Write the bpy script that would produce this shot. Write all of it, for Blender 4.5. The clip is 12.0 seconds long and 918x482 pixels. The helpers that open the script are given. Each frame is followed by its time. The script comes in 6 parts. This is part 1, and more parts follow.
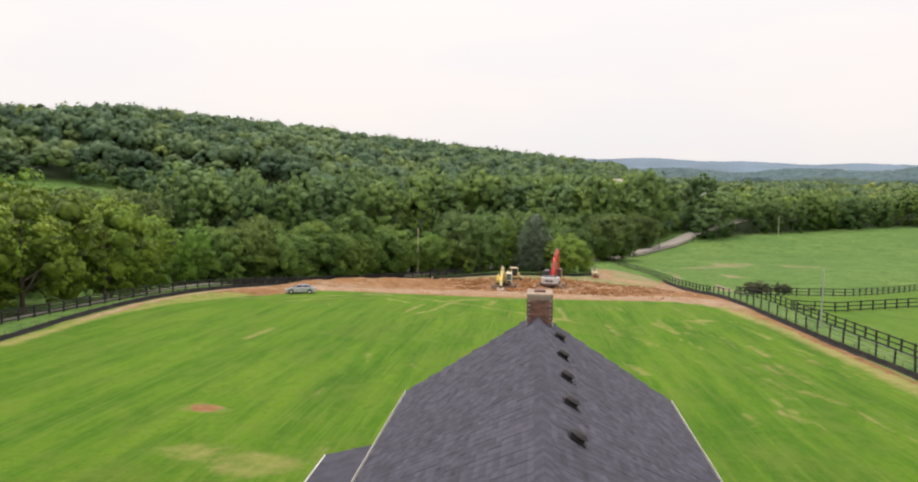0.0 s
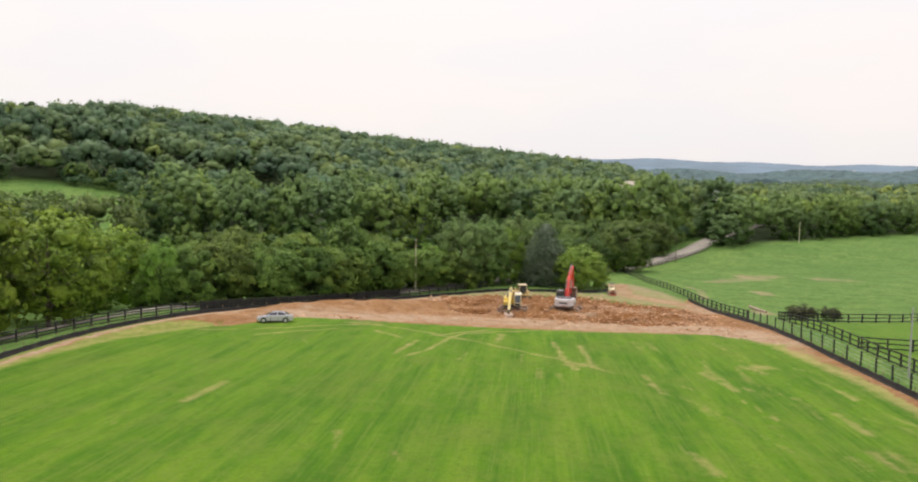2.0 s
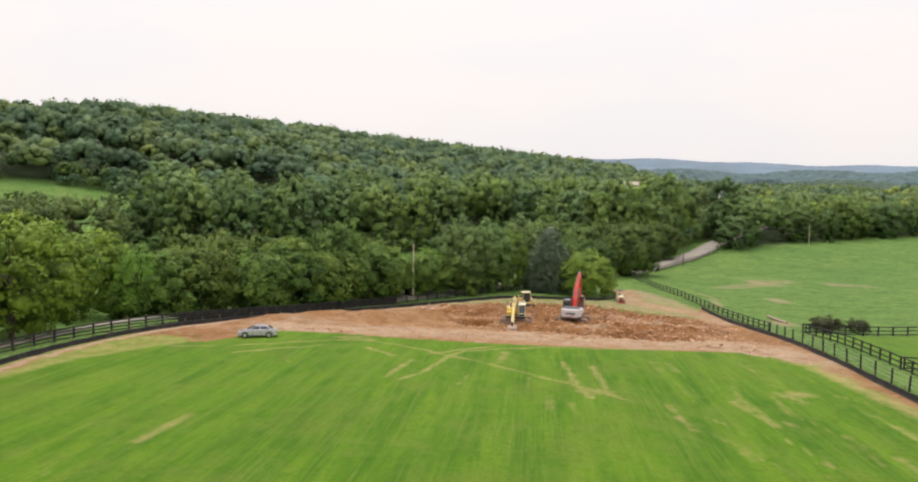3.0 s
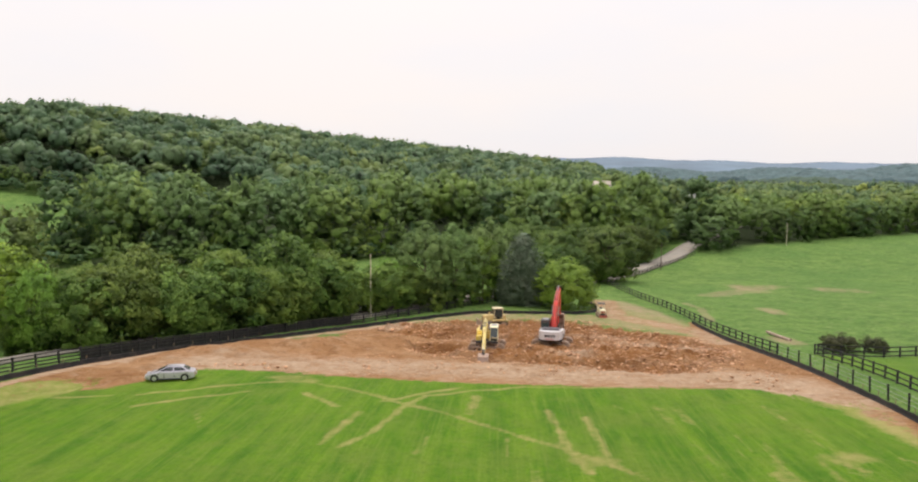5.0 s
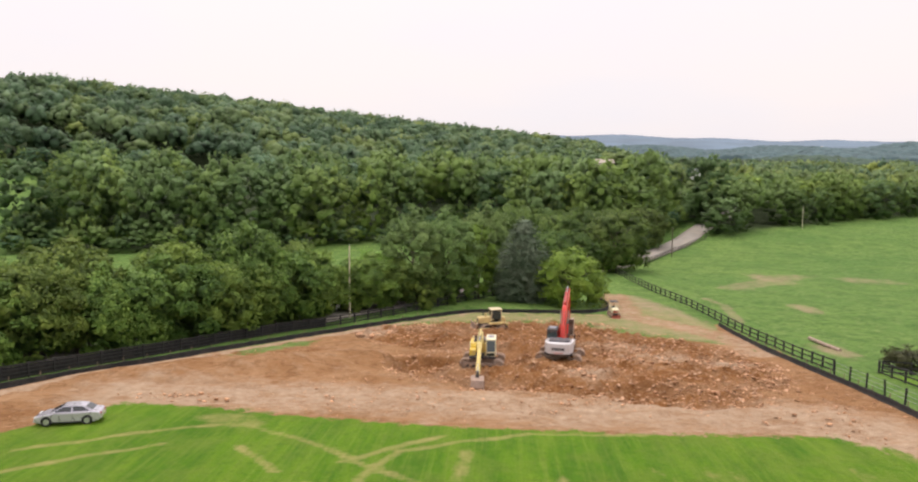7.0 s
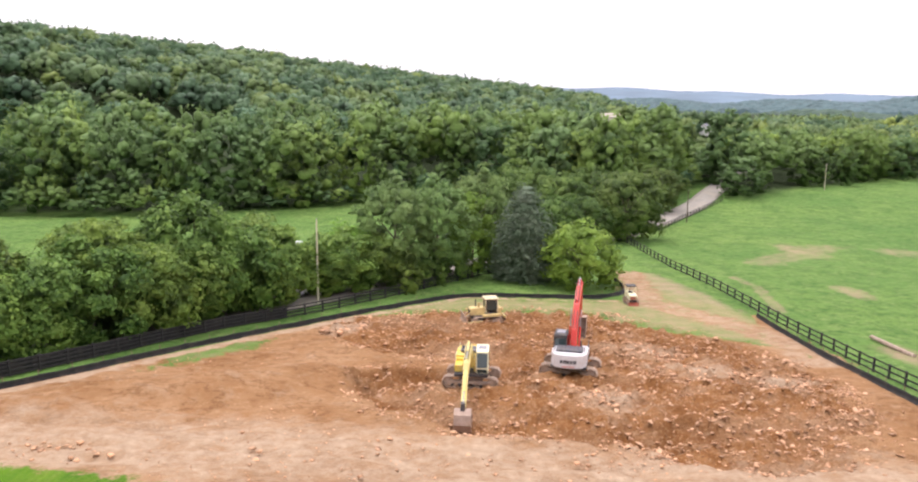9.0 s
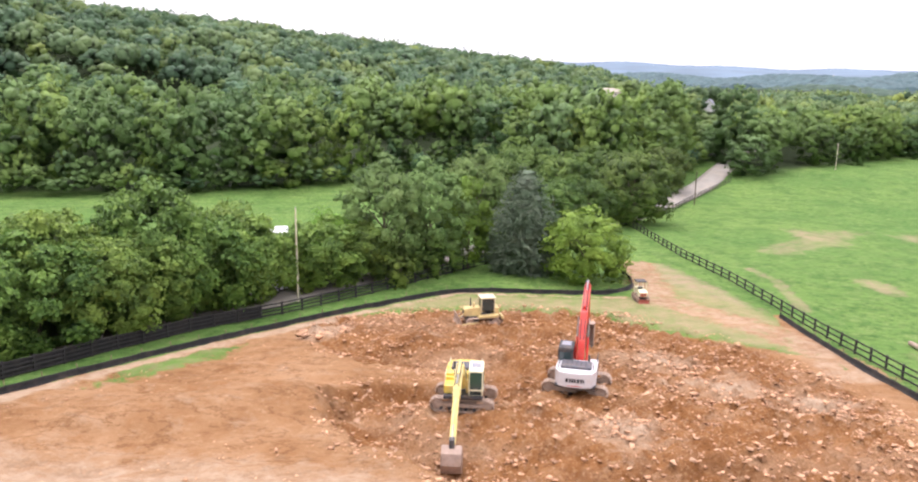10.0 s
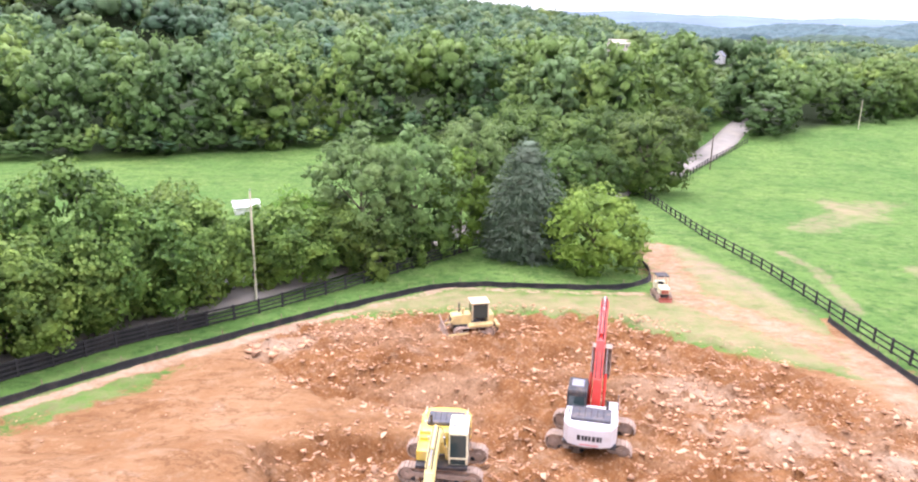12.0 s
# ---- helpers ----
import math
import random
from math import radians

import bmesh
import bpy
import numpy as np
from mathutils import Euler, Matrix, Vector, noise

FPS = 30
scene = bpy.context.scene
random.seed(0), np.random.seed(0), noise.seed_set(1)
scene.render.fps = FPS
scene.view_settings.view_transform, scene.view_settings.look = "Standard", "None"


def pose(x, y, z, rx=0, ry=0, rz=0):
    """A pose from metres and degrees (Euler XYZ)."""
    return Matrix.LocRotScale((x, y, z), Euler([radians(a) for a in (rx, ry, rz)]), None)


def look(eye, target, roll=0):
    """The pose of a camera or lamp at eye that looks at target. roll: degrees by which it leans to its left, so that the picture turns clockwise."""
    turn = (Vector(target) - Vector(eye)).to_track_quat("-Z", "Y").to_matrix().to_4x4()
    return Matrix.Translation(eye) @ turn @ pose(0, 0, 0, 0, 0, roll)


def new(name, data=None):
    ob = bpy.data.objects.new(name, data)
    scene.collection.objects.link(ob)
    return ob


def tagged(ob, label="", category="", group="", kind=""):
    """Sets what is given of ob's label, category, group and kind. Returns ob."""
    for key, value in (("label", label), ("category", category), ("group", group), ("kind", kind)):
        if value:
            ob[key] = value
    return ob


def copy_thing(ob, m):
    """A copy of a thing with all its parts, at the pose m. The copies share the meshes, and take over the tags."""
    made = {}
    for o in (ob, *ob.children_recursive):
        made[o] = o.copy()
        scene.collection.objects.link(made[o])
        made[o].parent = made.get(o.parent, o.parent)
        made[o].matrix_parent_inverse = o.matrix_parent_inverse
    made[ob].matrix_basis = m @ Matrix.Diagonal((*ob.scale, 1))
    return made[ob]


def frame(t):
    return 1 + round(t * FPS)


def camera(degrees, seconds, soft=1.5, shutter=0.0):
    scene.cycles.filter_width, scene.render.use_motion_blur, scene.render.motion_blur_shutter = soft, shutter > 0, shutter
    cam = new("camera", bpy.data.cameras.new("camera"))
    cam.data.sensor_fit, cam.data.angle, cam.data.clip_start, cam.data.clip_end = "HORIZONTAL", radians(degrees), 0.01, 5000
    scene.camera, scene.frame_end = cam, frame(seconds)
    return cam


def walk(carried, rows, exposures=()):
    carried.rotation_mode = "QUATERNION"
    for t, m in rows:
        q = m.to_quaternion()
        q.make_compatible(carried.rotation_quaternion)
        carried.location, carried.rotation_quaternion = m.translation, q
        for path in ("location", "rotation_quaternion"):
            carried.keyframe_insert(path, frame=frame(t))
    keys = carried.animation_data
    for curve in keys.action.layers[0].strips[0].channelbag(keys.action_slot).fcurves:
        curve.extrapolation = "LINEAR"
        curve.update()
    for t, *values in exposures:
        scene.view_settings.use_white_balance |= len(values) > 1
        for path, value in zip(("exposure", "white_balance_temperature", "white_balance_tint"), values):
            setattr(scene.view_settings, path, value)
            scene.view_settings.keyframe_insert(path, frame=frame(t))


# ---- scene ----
cam = camera(62.8, 12.0, soft=2.1)
PATH = [
    (0, (2.02, 0.84, 11.966), (1.83, 2.824, 11.795), 0.6),
    (0.5, (1.678, 5.061, 12.315), (1.484, 7.044, 12.144), 0.7),
    (1, (1.345, 8.986, 12.63), (1.149, 10.969, 12.459), 0.7),
    (1.3, (1.198, 11.404, 12.849), (0.994, 13.385, 12.664), 1.0),
    (1.5, (0.954, 12.813, 12.946), (0.756, 14.796, 12.773), 0.7),
    (2, (0.625, 16.544, 13.13), (0.427, 18.526, 12.958), 0.8),
    (2.5, (0.25, 20.474, 13.215), (0.052, 22.456, 13.042), 0.8),
    (3, (-0.09, 24.261, 13.337), (-0.289, 26.244, 13.164), 0.9),
    (5, (-0.788, 38.913, 13.632), (-0.901, 40.903, 13.46), 0.4),
    (5.5, (-0.848, 42.788, 13.728), (-0.961, 44.777, 13.551), 0.5),
    (6, (-0.871, 46.741, 13.735), (-0.981, 48.729, 13.55), 0.4),
    (6.5, (-0.89, 50.724, 13.817), (-0.998, 52.71, 13.606), 0.4),
    (7, (-0.888, 54.919, 13.887), (-0.995, 56.903, 13.656), 0.5),
    (9, (-0.477, 72.341, 14.191), (-0.583, 74.307, 13.838), 0.7),
    (9.5, (-0.422, 76.613, 14.413), (-0.525, 78.573, 14.025), 0.8),
    (10, (-0.374, 80.655, 14.519), (-0.476, 82.608, 14.1), 0.9),
    (10.5, (-0.253, 84.394, 14.671), (-0.355, 86.339, 14.22), 0.9),
    (11, (-0.083, 87.989, 14.712), (-0.187, 89.927, 14.229), 0.9),
    (11.5, (0.003, 91.136, 14.883), (-0.099, 93.066, 14.367), 1.0),
    (12, (0.064, 94.219, 14.945), (-0.037, 96.142, 14.404), 0.9),
]
walk(cam, [(t, look(eye, target, roll)) for t, eye, target, roll in PATH],
     [(0, -0.27, 6600, 11), (5, -0.27, 6600, 12), (7, -0.25, 6600, 16), (9, 0.2, 6250, 18), (9.5, 0.31, 6200, 19), (10.5, 0.56, 6000, 21), (12, 0.84, 5750, 25)])

# ---------------------------------------------------------------- world and light
world = bpy.data.worlds.new("overcast_sky")
scene.world = world
world.use_nodes = True
wt = world.node_tree
wt.nodes.clear()
SUN_ELEV, SUN_ROT = radians(64), radians(340)
sky = wt.nodes.new("ShaderNodeTexSky")
sky.sky_type, sky.sun_disc = "NISHITA", False
sky.sun_elevation, sky.sun_rotation = SUN_ELEV, SUN_ROT
sky.air_density, sky.dust_density, sky.altitude = 1.0, 3.0, 150
w_geo = wt.nodes.new("ShaderNodeTexCoord")
w_map = wt.nodes.new("ShaderNodeMapping")
w_map.inputs["Scale"].default_value = (1.2, 1.2, 4.0)
w_noise = wt.nodes.new("ShaderNodeTexNoise")
w_noise.inputs["Scale"].default_value, w_noise.inputs["Detail"].default_value = 1.6, 5
w_ramp = wt.nodes.new("ShaderNodeValToRGB")
w_ramp.color_ramp.elements[0].position, w_ramp.color_ramp.elements[0].color = 0.36, (7.5, 7.4, 7.6, 1)
w_ramp.color_ramp.elements[1].position, w_ramp.color_ramp.elements[1].color = 0.6, (8.1, 7.6, 7.35, 1)
w_mix = wt.nodes.new("ShaderNodeMix")
w_mix.data_type = "RGBA"
w_mix.inputs[0].default_value = 0.88
w_back = wt.nodes.new("ShaderNodeBackground")
w_back.inputs["Strength"].default_value = 0.12
w_out = wt.nodes.new("ShaderNodeOutputWorld")
wt.links.new(w_geo.outputs["Generated"], w_map.inputs["Vector"])
wt.links.new(w_map.outputs["Vector"], w_noise.inputs["Vector"])
wt.links.new(w_noise.outputs["Fac"], w_ramp.inputs["Fac"])
wt.links.new(sky.outputs["Color"], w_mix.inputs[6])
# an overcast sky brightens towards the zenith
w_sep = wt.nodes.new("ShaderNodeSeparateXYZ")
w_sq = wt.nodes.new("ShaderNodeMath")
w_sq.operation = "POWER"
w_sq.inputs[1].default_value = 2.0
w_sum = wt.nodes.new("ShaderNodeMath")
w_sum.operation = "MULTIPLY_ADD"
w_sum.inputs[1].default_value, w_sum.inputs[2].default_value = 1.55, 1.29
w_lit = wt.nodes.new("ShaderNodeVectorMath")
w_lit.operation = "SCALE"
wt.links.new(w_geo.outputs["Generated"], w_sep.inputs[0])
wt.links.new(w_sep.outputs["Z"], w_sq.inputs[0])
wt.links.new(w_sq.outputs[0], w_sum.inputs[0])
wt.links.new(w_ramp.outputs["Color"], w_lit.inputs[0])
wt.links.new(w_sum.outputs[0], w_lit.inputs["Scale"])
wt.links.new(w_lit.outputs[0], w_mix.inputs[7])
wt.links.new(w_mix.outputs[2], w_back.inputs["Color"])
wt.links.new(w_back.outputs["Background"], w_out.inputs["Surface"])

sun = new("sun", bpy.data.lights.new("sun", "SUN"))
sun.data.energy, sun.data.angle, sun.data.color = 1.5, radians(14), (1.0, 0.96, 0.9)
sun.matrix_world = look((0, 0, 0), (-math.sin(SUN_ROT) * math.cos(SUN_ELEV), -math.cos(SUN_ROT) * math.cos(SUN_ELEV), -math.sin(SUN_ELEV)))
sun.location = (-40, -60, 120)


# ---------------------------------------------------------------- node helpers
def put(nt, socket, v):
    if isinstance(v, bpy.types.NodeSocket):
        nt.links.new(v, socket)
    elif v is not None:
        socket.default_value = v


def coords(nt, which="Object", scale=(1, 1, 1), turn=0):
    a = nt.nodes.new("ShaderNodeTexCoord")
    b = nt.nodes.new("ShaderNodeMapping")
    b.inputs["Scale"].default_value = scale
    source = a.outputs[which]
    if turn:
        c = nt.nodes.new("ShaderNodeMapping")
        c.inputs["Rotation"].default_value = (0, 0, -radians(turn))
        nt.links.new(source, c.inputs["Vector"])
        source = c.outputs["Vector"]
    nt.links.new(source, b.inputs["Vector"])
    return b.outputs["Vector"]


def noise_tex(nt, vec, scale, detail=4, rough=0.55):
    a = nt.nodes.new("ShaderNodeTexNoise")
    put(nt, a.inputs["Vector"], vec)
    a.inputs["Scale"].default_value, a.inputs["Detail"].default_value, a.inputs["Roughness"].default_value = scale, detail, rough
    return a.outputs["Fac"]


def voronoi(nt, vec, scale, out="Distance"):
    a = nt.nodes.new("ShaderNodeTexVoronoi")
    put(nt, a.inputs["Vector"], vec)
    a.inputs["Scale"].default_value = scale
    return a.outputs[out]


def ramp(nt, fac, *stops):
    a = nt.nodes.new("ShaderNodeValToRGB")
    els = a.color_ramp.elements
    while len(els) < len(stops):
        els.new(0.5)
    for e, (p, c) in zip(els, stops):
        e.position = p
        e.color = (c, c, c, 1) if isinstance(c, (int, float)) else (*c, 1)
    put(nt, a.inputs["Fac"], fac)
    return a.outputs["Color"]


def mixc(nt, fac, a, b, blend="MIX"):
    m = nt.nodes.new("ShaderNodeMix")
    m.data_type, m.blend_type = "RGBA", blend
    put(nt, m.inputs[0], fac)
    for s, v in ((m.inputs[6], a), (m.inputs[7], b)):
        put(nt, s, (*v, 1) if isinstance(v, tuple) else v)
    return m.outputs[2]


def calc(nt, op, a, b=0.0, clamp=False):
    m = nt.nodes.new("ShaderNodeMath")
    m.operation, m.use_clamp = op, clamp
    put(nt, m.inputs[0], a)
    put(nt, m.inputs[1], b)
    return m.outputs[0]


def attr(nt, name):
    a = nt.nodes.new("ShaderNodeAttribute")
    a.attribute_name = name
    return a.outputs["Fac"]


def bumped(nt, height, strength=0.5, distance=0.05):
    b = nt.nodes.new("ShaderNodeBump")
    put(nt, b.inputs["Height"], height)
    b.inputs["Strength"].default_value, b.inputs["Distance"].default_value = strength, distance
    return b.outputs["Normal"]


def material(name):
    m = bpy.data.materials.new(name)
    m.use_nodes = True
    return m, m.node_tree, m.node_tree.nodes["Principled BSDF"]


def plain(name, colour, rough=0.6, metal=0.0, spread=0.25, scale=3.0, bump=0.0, dirt=None, coat=0.0):
    """Paint, metal, stone and the like: two scales of variation, optional dirt and relief."""
    m, nt, b = material(name)
    v = coords(nt)
    big, fine = noise_tex(nt, v, scale, 5), noise_tex(nt, v, scale * 9, 3)
    lo = tuple(c * (1 - spread) for c in colour)
    hi = tuple(min(1, c * (1 + spread)) for c in colour)
    c = mixc(nt, calc(nt, "MULTIPLY", fine, 0.35, clamp=True), ramp(nt, big, (0.3, lo), (0.7, hi)), colour)
    if dirt:
        c = mixc(nt, ramp(nt, noise_tex(nt, v, scale * 0.7, 6, 0.7), (0.47, 0.0), (0.66, 0.75)), c, dirt)
    put(nt, b.inputs["Base Color"], c)
    put(nt, b.inputs["Roughness"], ramp(nt, fine, (0.2, max(0.05, rough - 0.1)), (0.8, min(1, rough + 0.1))))
    b.inputs["Metallic"].default_value = metal
    b.inputs["Coat Weight"].default_value = coat
    if bump:
        put(nt, b.inputs["Normal"], bumped(nt, fine, bump, 0.02))
    return m


def foliage(name, dark, mid, light, patch=0.12, tint=False, mottle=1.8):
    m, nt, b = material(name)
    g = nt.nodes.new("ShaderNodeNewGeometry")
    info = nt.nodes.new("ShaderNodeObjectInfo")
    v = coords(nt)
    isl = ramp(nt, g.outputs["Random Per Island"], (0.0, dark), (0.5, mid), (1.0, light))
    clump = ramp(nt, noise_tex(nt, v, patch, 3), (0.35, dark), (0.5, mid), (0.68, light))
    c = mixc(nt, 0.86 if tint else 0.62, isl, clump)
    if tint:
        # low tint values are bluish, putting distance haze into the leaf colour
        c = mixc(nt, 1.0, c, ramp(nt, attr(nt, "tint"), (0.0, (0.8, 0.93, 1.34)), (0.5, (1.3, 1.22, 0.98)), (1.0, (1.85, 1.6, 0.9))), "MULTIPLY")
    # random light-dark mottle put into the colour, so smooth cores look leafy
    c = mixc(nt, 1.0, c, ramp(nt, noise_tex(nt, v, mottle, 4, 0.7), (0.36, 0.74), (0.5, 1.0), (0.66, 1.14)), "MULTIPLY")
    hue = nt.nodes.new("ShaderNodeHueSaturation")
    k = nt.nodes.new("ShaderNodeMath")
    k.operation = "MULTIPLY_ADD"
    put(nt, k.inputs[0], info.outputs["Random"])
    k.inputs[1].default_value, k.inputs[2].default_value = 0.03, 0.492
    nt.links.new(k.outputs[0], hue.inputs["Hue"])
    k = nt.nodes.new("ShaderNodeMath")
    k.operation = "MULTIPLY_ADD"
    put(nt, k.inputs[0], calc(nt, "FRACT", calc(nt, "MULTIPLY", info.outputs["Random"], 7.31)))
    k.inputs[1].default_value, k.inputs[2].default_value = 0.36, 0.84
    nt.links.new(k.outputs[0], hue.inputs["Value"])
    put(nt, hue.inputs["Color"], c)
    b.inputs["Roughness"].default_value = 0.6
    b.inputs["Specular IOR Level"].default_value = 0.25
    put(nt, b.inputs["Base Color"], hue.outputs["Color"])
    # leaves take much of their shading from the roundness of the clump they belong to
    puff = nt.nodes.new("ShaderNodeAttribute")
    puff.attribute_name = "puff"
    turn = nt.nodes.new("ShaderNodeVectorTransform")
    turn.vector_type, turn.convert_from, turn.convert_to = "NORMAL", "OBJECT", "WORLD"
    nt.links.new(puff.outputs["Vector"], turn.inputs[0])
    both = nt.nodes.new("ShaderNodeMix")
    both.data_type = "VECTOR"
    both.inputs[0].default_value = 0.86
    nt.links.new(g.outputs["Normal"], both.inputs[4])
    nt.links.new(turn.outputs[0], both.inputs[5])
    unit = nt.nodes.new("ShaderNodeVectorMath")
    unit.operation = "NORMALIZE"
    nt.links.new(both.outputs[1], unit.inputs[0])
    rough = nt.nodes.new("ShaderNodeBump")
    rough.inputs["Strength"].default_value, rough.inputs["Distance"].default_value = 0.75, 0.6
    put(nt, rough.inputs["Height"], noise_tex(nt, v, 1.1, 4, 0.6))
    nt.links.new(unit.outputs[0], rough.inputs["Normal"])
    nt.links.new(rough.outputs[0], b.inputs["Normal"])
    tr = nt.nodes.new("ShaderNodeBsdfTranslucent")
    put(nt, tr.inputs["Color"], hue.outputs["Color"])
    mx = nt.nodes.new("ShaderNodeMixShader")
    mx.inputs[0].default_value = 0.28
    nt.links.new(b.outputs[0], mx.inputs[1])
    nt.links.new(tr.outputs[0], mx.inputs[2])
    nt.links.new(mx.outputs[0], nt.nodes["Material Output"].inputs["Surface"])
    return m


def glass(name, tint=(0.03, 0.05, 0.05)):
    m, nt, b = material(name)
    b.inputs["Base Color"].default_value = (*tint, 1)
    b.inputs["Roughness"].default_value = 0.06
    b.inputs["Specular IOR Level"].default_value = 0.9
    put(nt, b.inputs["Normal"], bumped(nt, noise_tex(nt, coords(nt), 1.5, 2), 0.05, 0.02))
    return m


# ---------------------------------------------------------------- materials
def ground_material():
    m, nt, b = material("field_ground")
    v = coords(nt)
    big, mid, fine = noise_tex(nt, v, 0.045, 4), noise_tex(nt, v, 0.5, 6, 0.65), noise_tex(nt, v, 6.0, 5, 0.7)
    # mown lawn: soft stripes along the mowing direction, yellowed swathes, clippings
    along = noise_tex(nt, coords(nt, "Object", (0.55, 0.035, 1)), 1.0, 5, 0.65)
    streak = noise_tex(nt, coords(nt, "Object", (2.6, 0.09, 1)), 1.0, 4, 0.65)
    lawn = ramp(nt, along, (0.37, (0.062, 0.152, 0.007)), (0.5, (0.1, 0.2, 0.009)), (0.64, (0.15, 0.245, 0.016)))
    lawn = mixc(nt, ramp(nt, streak, (0.52, 0.0), (0.72, 0.55)), lawn, (0.2, 0.25, 0.045))
    thin = noise_tex(nt, coords(nt, "Object", (5.0, 0.06, 1)), 1.0, 3, 0.6)
    lawn = mixc(nt, ramp(nt, thin, (0.54, 0.0), (0.68, 0.4)), lawn, (0.215, 0.275, 0.05))
    lawn = mixc(nt, ramp(nt, mid, (0.48, 0.0), (0.72, 0.55)), lawn, (0.161, 0.200, 0.035))
    lawn = mixc(nt, ramp(nt, noise_tex(nt, v, 0.11, 5, 0.65), (0.5, 0.0), (0.7, 0.5)), lawn, (0.152, 0.186, 0.035))
    lawn = mixc(nt, ramp(nt, noise_tex(nt, v, 1.9, 6, 0.75), (0.34, 0.5), (0.5, 0.0)), lawn, (0.057, 0.119, 0.009))
    lawn = mixc(nt, ramp(nt, fine, (0.3, 0.35), (0.6, 0.0)), lawn, (0.043, 0.106, 0.008))
    lawn = mixc(nt, ramp(nt, noise_tex(nt, coords(nt, "Object", (1.0, 0.55, 1), 20), 0.33, 7, 0.75), (0.5, 0.0), (0.64, 0.32)), lawn, (0.175, 0.225, 0.04))
    lawn = mixc(nt, ramp(nt, noise_tex(nt, coords(nt, "Object", (1.0, 0.5, 1), -15), 0.8, 7, 0.75), (0.36, 0.3), (0.47, 0.0)), lawn, (0.05, 0.115, 0.008))
    lawn = mixc(nt, 1.0, lawn, (0.88, 0.97, 0.8), "MULTIPLY")
    # rough pasture
    past = ramp(nt, big, (0.35, (0.092, 0.174, 0.044)), (0.65, (0.143, 0.219, 0.058)))
    past = mixc(nt, ramp(nt, noise_tex(nt, v, 0.22, 9, 0.7), (0.49, 0.0), (0.58, 0.85)), past, (0.074, 0.141, 0.034))
    past = mixc(nt, ramp(nt, mid, (0.52, 0.0), (0.8, 0.5)), past, (0.233, 0.256, 0.107))
    past = mixc(nt, ramp(nt, noise_tex(nt, v, 1.1, 7, 0.75), (0.5, 0.0), (0.6, 0.75)), past, (0.042, 0.092, 0.020))
    past = mixc(nt, ramp(nt, noise_tex(nt, v, 0.7, 8, 0.8), (0.54, 0.0), (0.63, 0.7)), past, (0.2, 0.25, 0.095))
    past = mixc(nt, 1.0, past, (1.0, 1.06, 0.9), "MULTIPLY")
    grass = mixc(nt, attr(nt, "lawn"), past, lawn)
    ragged = calc(nt, "MULTIPLY", calc(nt, "SUBTRACT", noise_tex(nt, v, 0.55, 8, 0.75), 0.5), 1.3)
    dry_n = ramp(nt, calc(nt, "ADD", attr(nt, "dry"), ragged), (0.3, 0.0), (0.85, 0.85))
    grass = mixc(nt, dry_n, grass, mixc(nt, attr(nt, "lawn"), (0.37, 0.255, 0.175), (0.34, 0.29, 0.11)))
    # graded subsoil, pale where scraped
    soil = ramp(nt, noise_tex(nt, v, 0.16, 7, 0.62), (0.3, (0.209, 0.115, 0.056)), (0.5, (0.279, 0.171, 0.098)), (0.68, (0.348, 0.234, 0.153)))
    soil = mixc(nt, ramp(nt, noise_tex(nt, coords(nt, "Object", (0.45, 1.0, 1)), 1.0, 6, 0.7), (0.5, 0.0), (0.75, 0.4)), soil, (0.209, 0.105, 0.045))
    soil = mixc(nt, ramp(nt, noise_tex(nt, v, 1.1, 6, 0.75), (0.58, 0.0), (0.7, 0.6)), soil, (0.397, 0.292, 0.216))
    soil = mixc(nt, ramp(nt, noise_tex(nt, coords(nt, "Object", (0.7, 1.5, 1)), 0.8, 9, 0.72), (0.34, 0.6), (0.45, 0.0)), soil, (0.19, 0.1, 0.05))
    soil = mixc(nt, ramp(nt, noise_tex(nt, v, 0.45, 8, 0.7), (0.52, 0.0), (0.7, 0.6)), soil, (0.27, 0.145, 0.07))
    # clods, and crooked thin dark lines painted like cracks and scarps
    soil = mixc(nt, ramp(nt, noise_tex(nt, v, 4.5, 5, 0.8), (0.55, 0.0), (0.66, 0.6)), soil, (0.36, 0.24, 0.15))
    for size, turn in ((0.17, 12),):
        contour = noise_tex(nt, coords(nt, "Object", (1, 1.9, 1), turn), size, 7, 0.66)
        soil = mixc(nt, ramp(nt, contour, (0.478, 0.0), (0.498, 0.6), (0.502, 0.6), (0.512, 0.0)), soil, (0.12, 0.06, 0.026))
    tracks = noise_tex(nt, coords(nt, "Object", (0.75, 1.6, 1), 24), 0.7, 8, 0.76)
    soil = mixc(nt, ramp(nt, tracks, (0.54, 0.0), (0.64, 0.65)), soil, (0.165, 0.088, 0.042))
    soil = mixc(nt, ramp(nt, tracks, (0.34, 0.6), (0.44, 0.0)), soil, (0.42, 0.3, 0.205))
    soil = mixc(nt, ramp(nt, noise_tex(nt, v, 2.6, 7, 0.8), (0.55, 0.0), (0.68, 0.55)), soil, (0.18, 0.1, 0.05))
    # dug-over rubble: dark broken earth with pale stone
    dug = ramp(nt, noise_tex(nt, v, 0.35, 7, 0.7), (0.3, (0.135, 0.058, 0.02)), (0.52, (0.22, 0.11, 0.046)), (0.7, (0.29, 0.165, 0.085)))
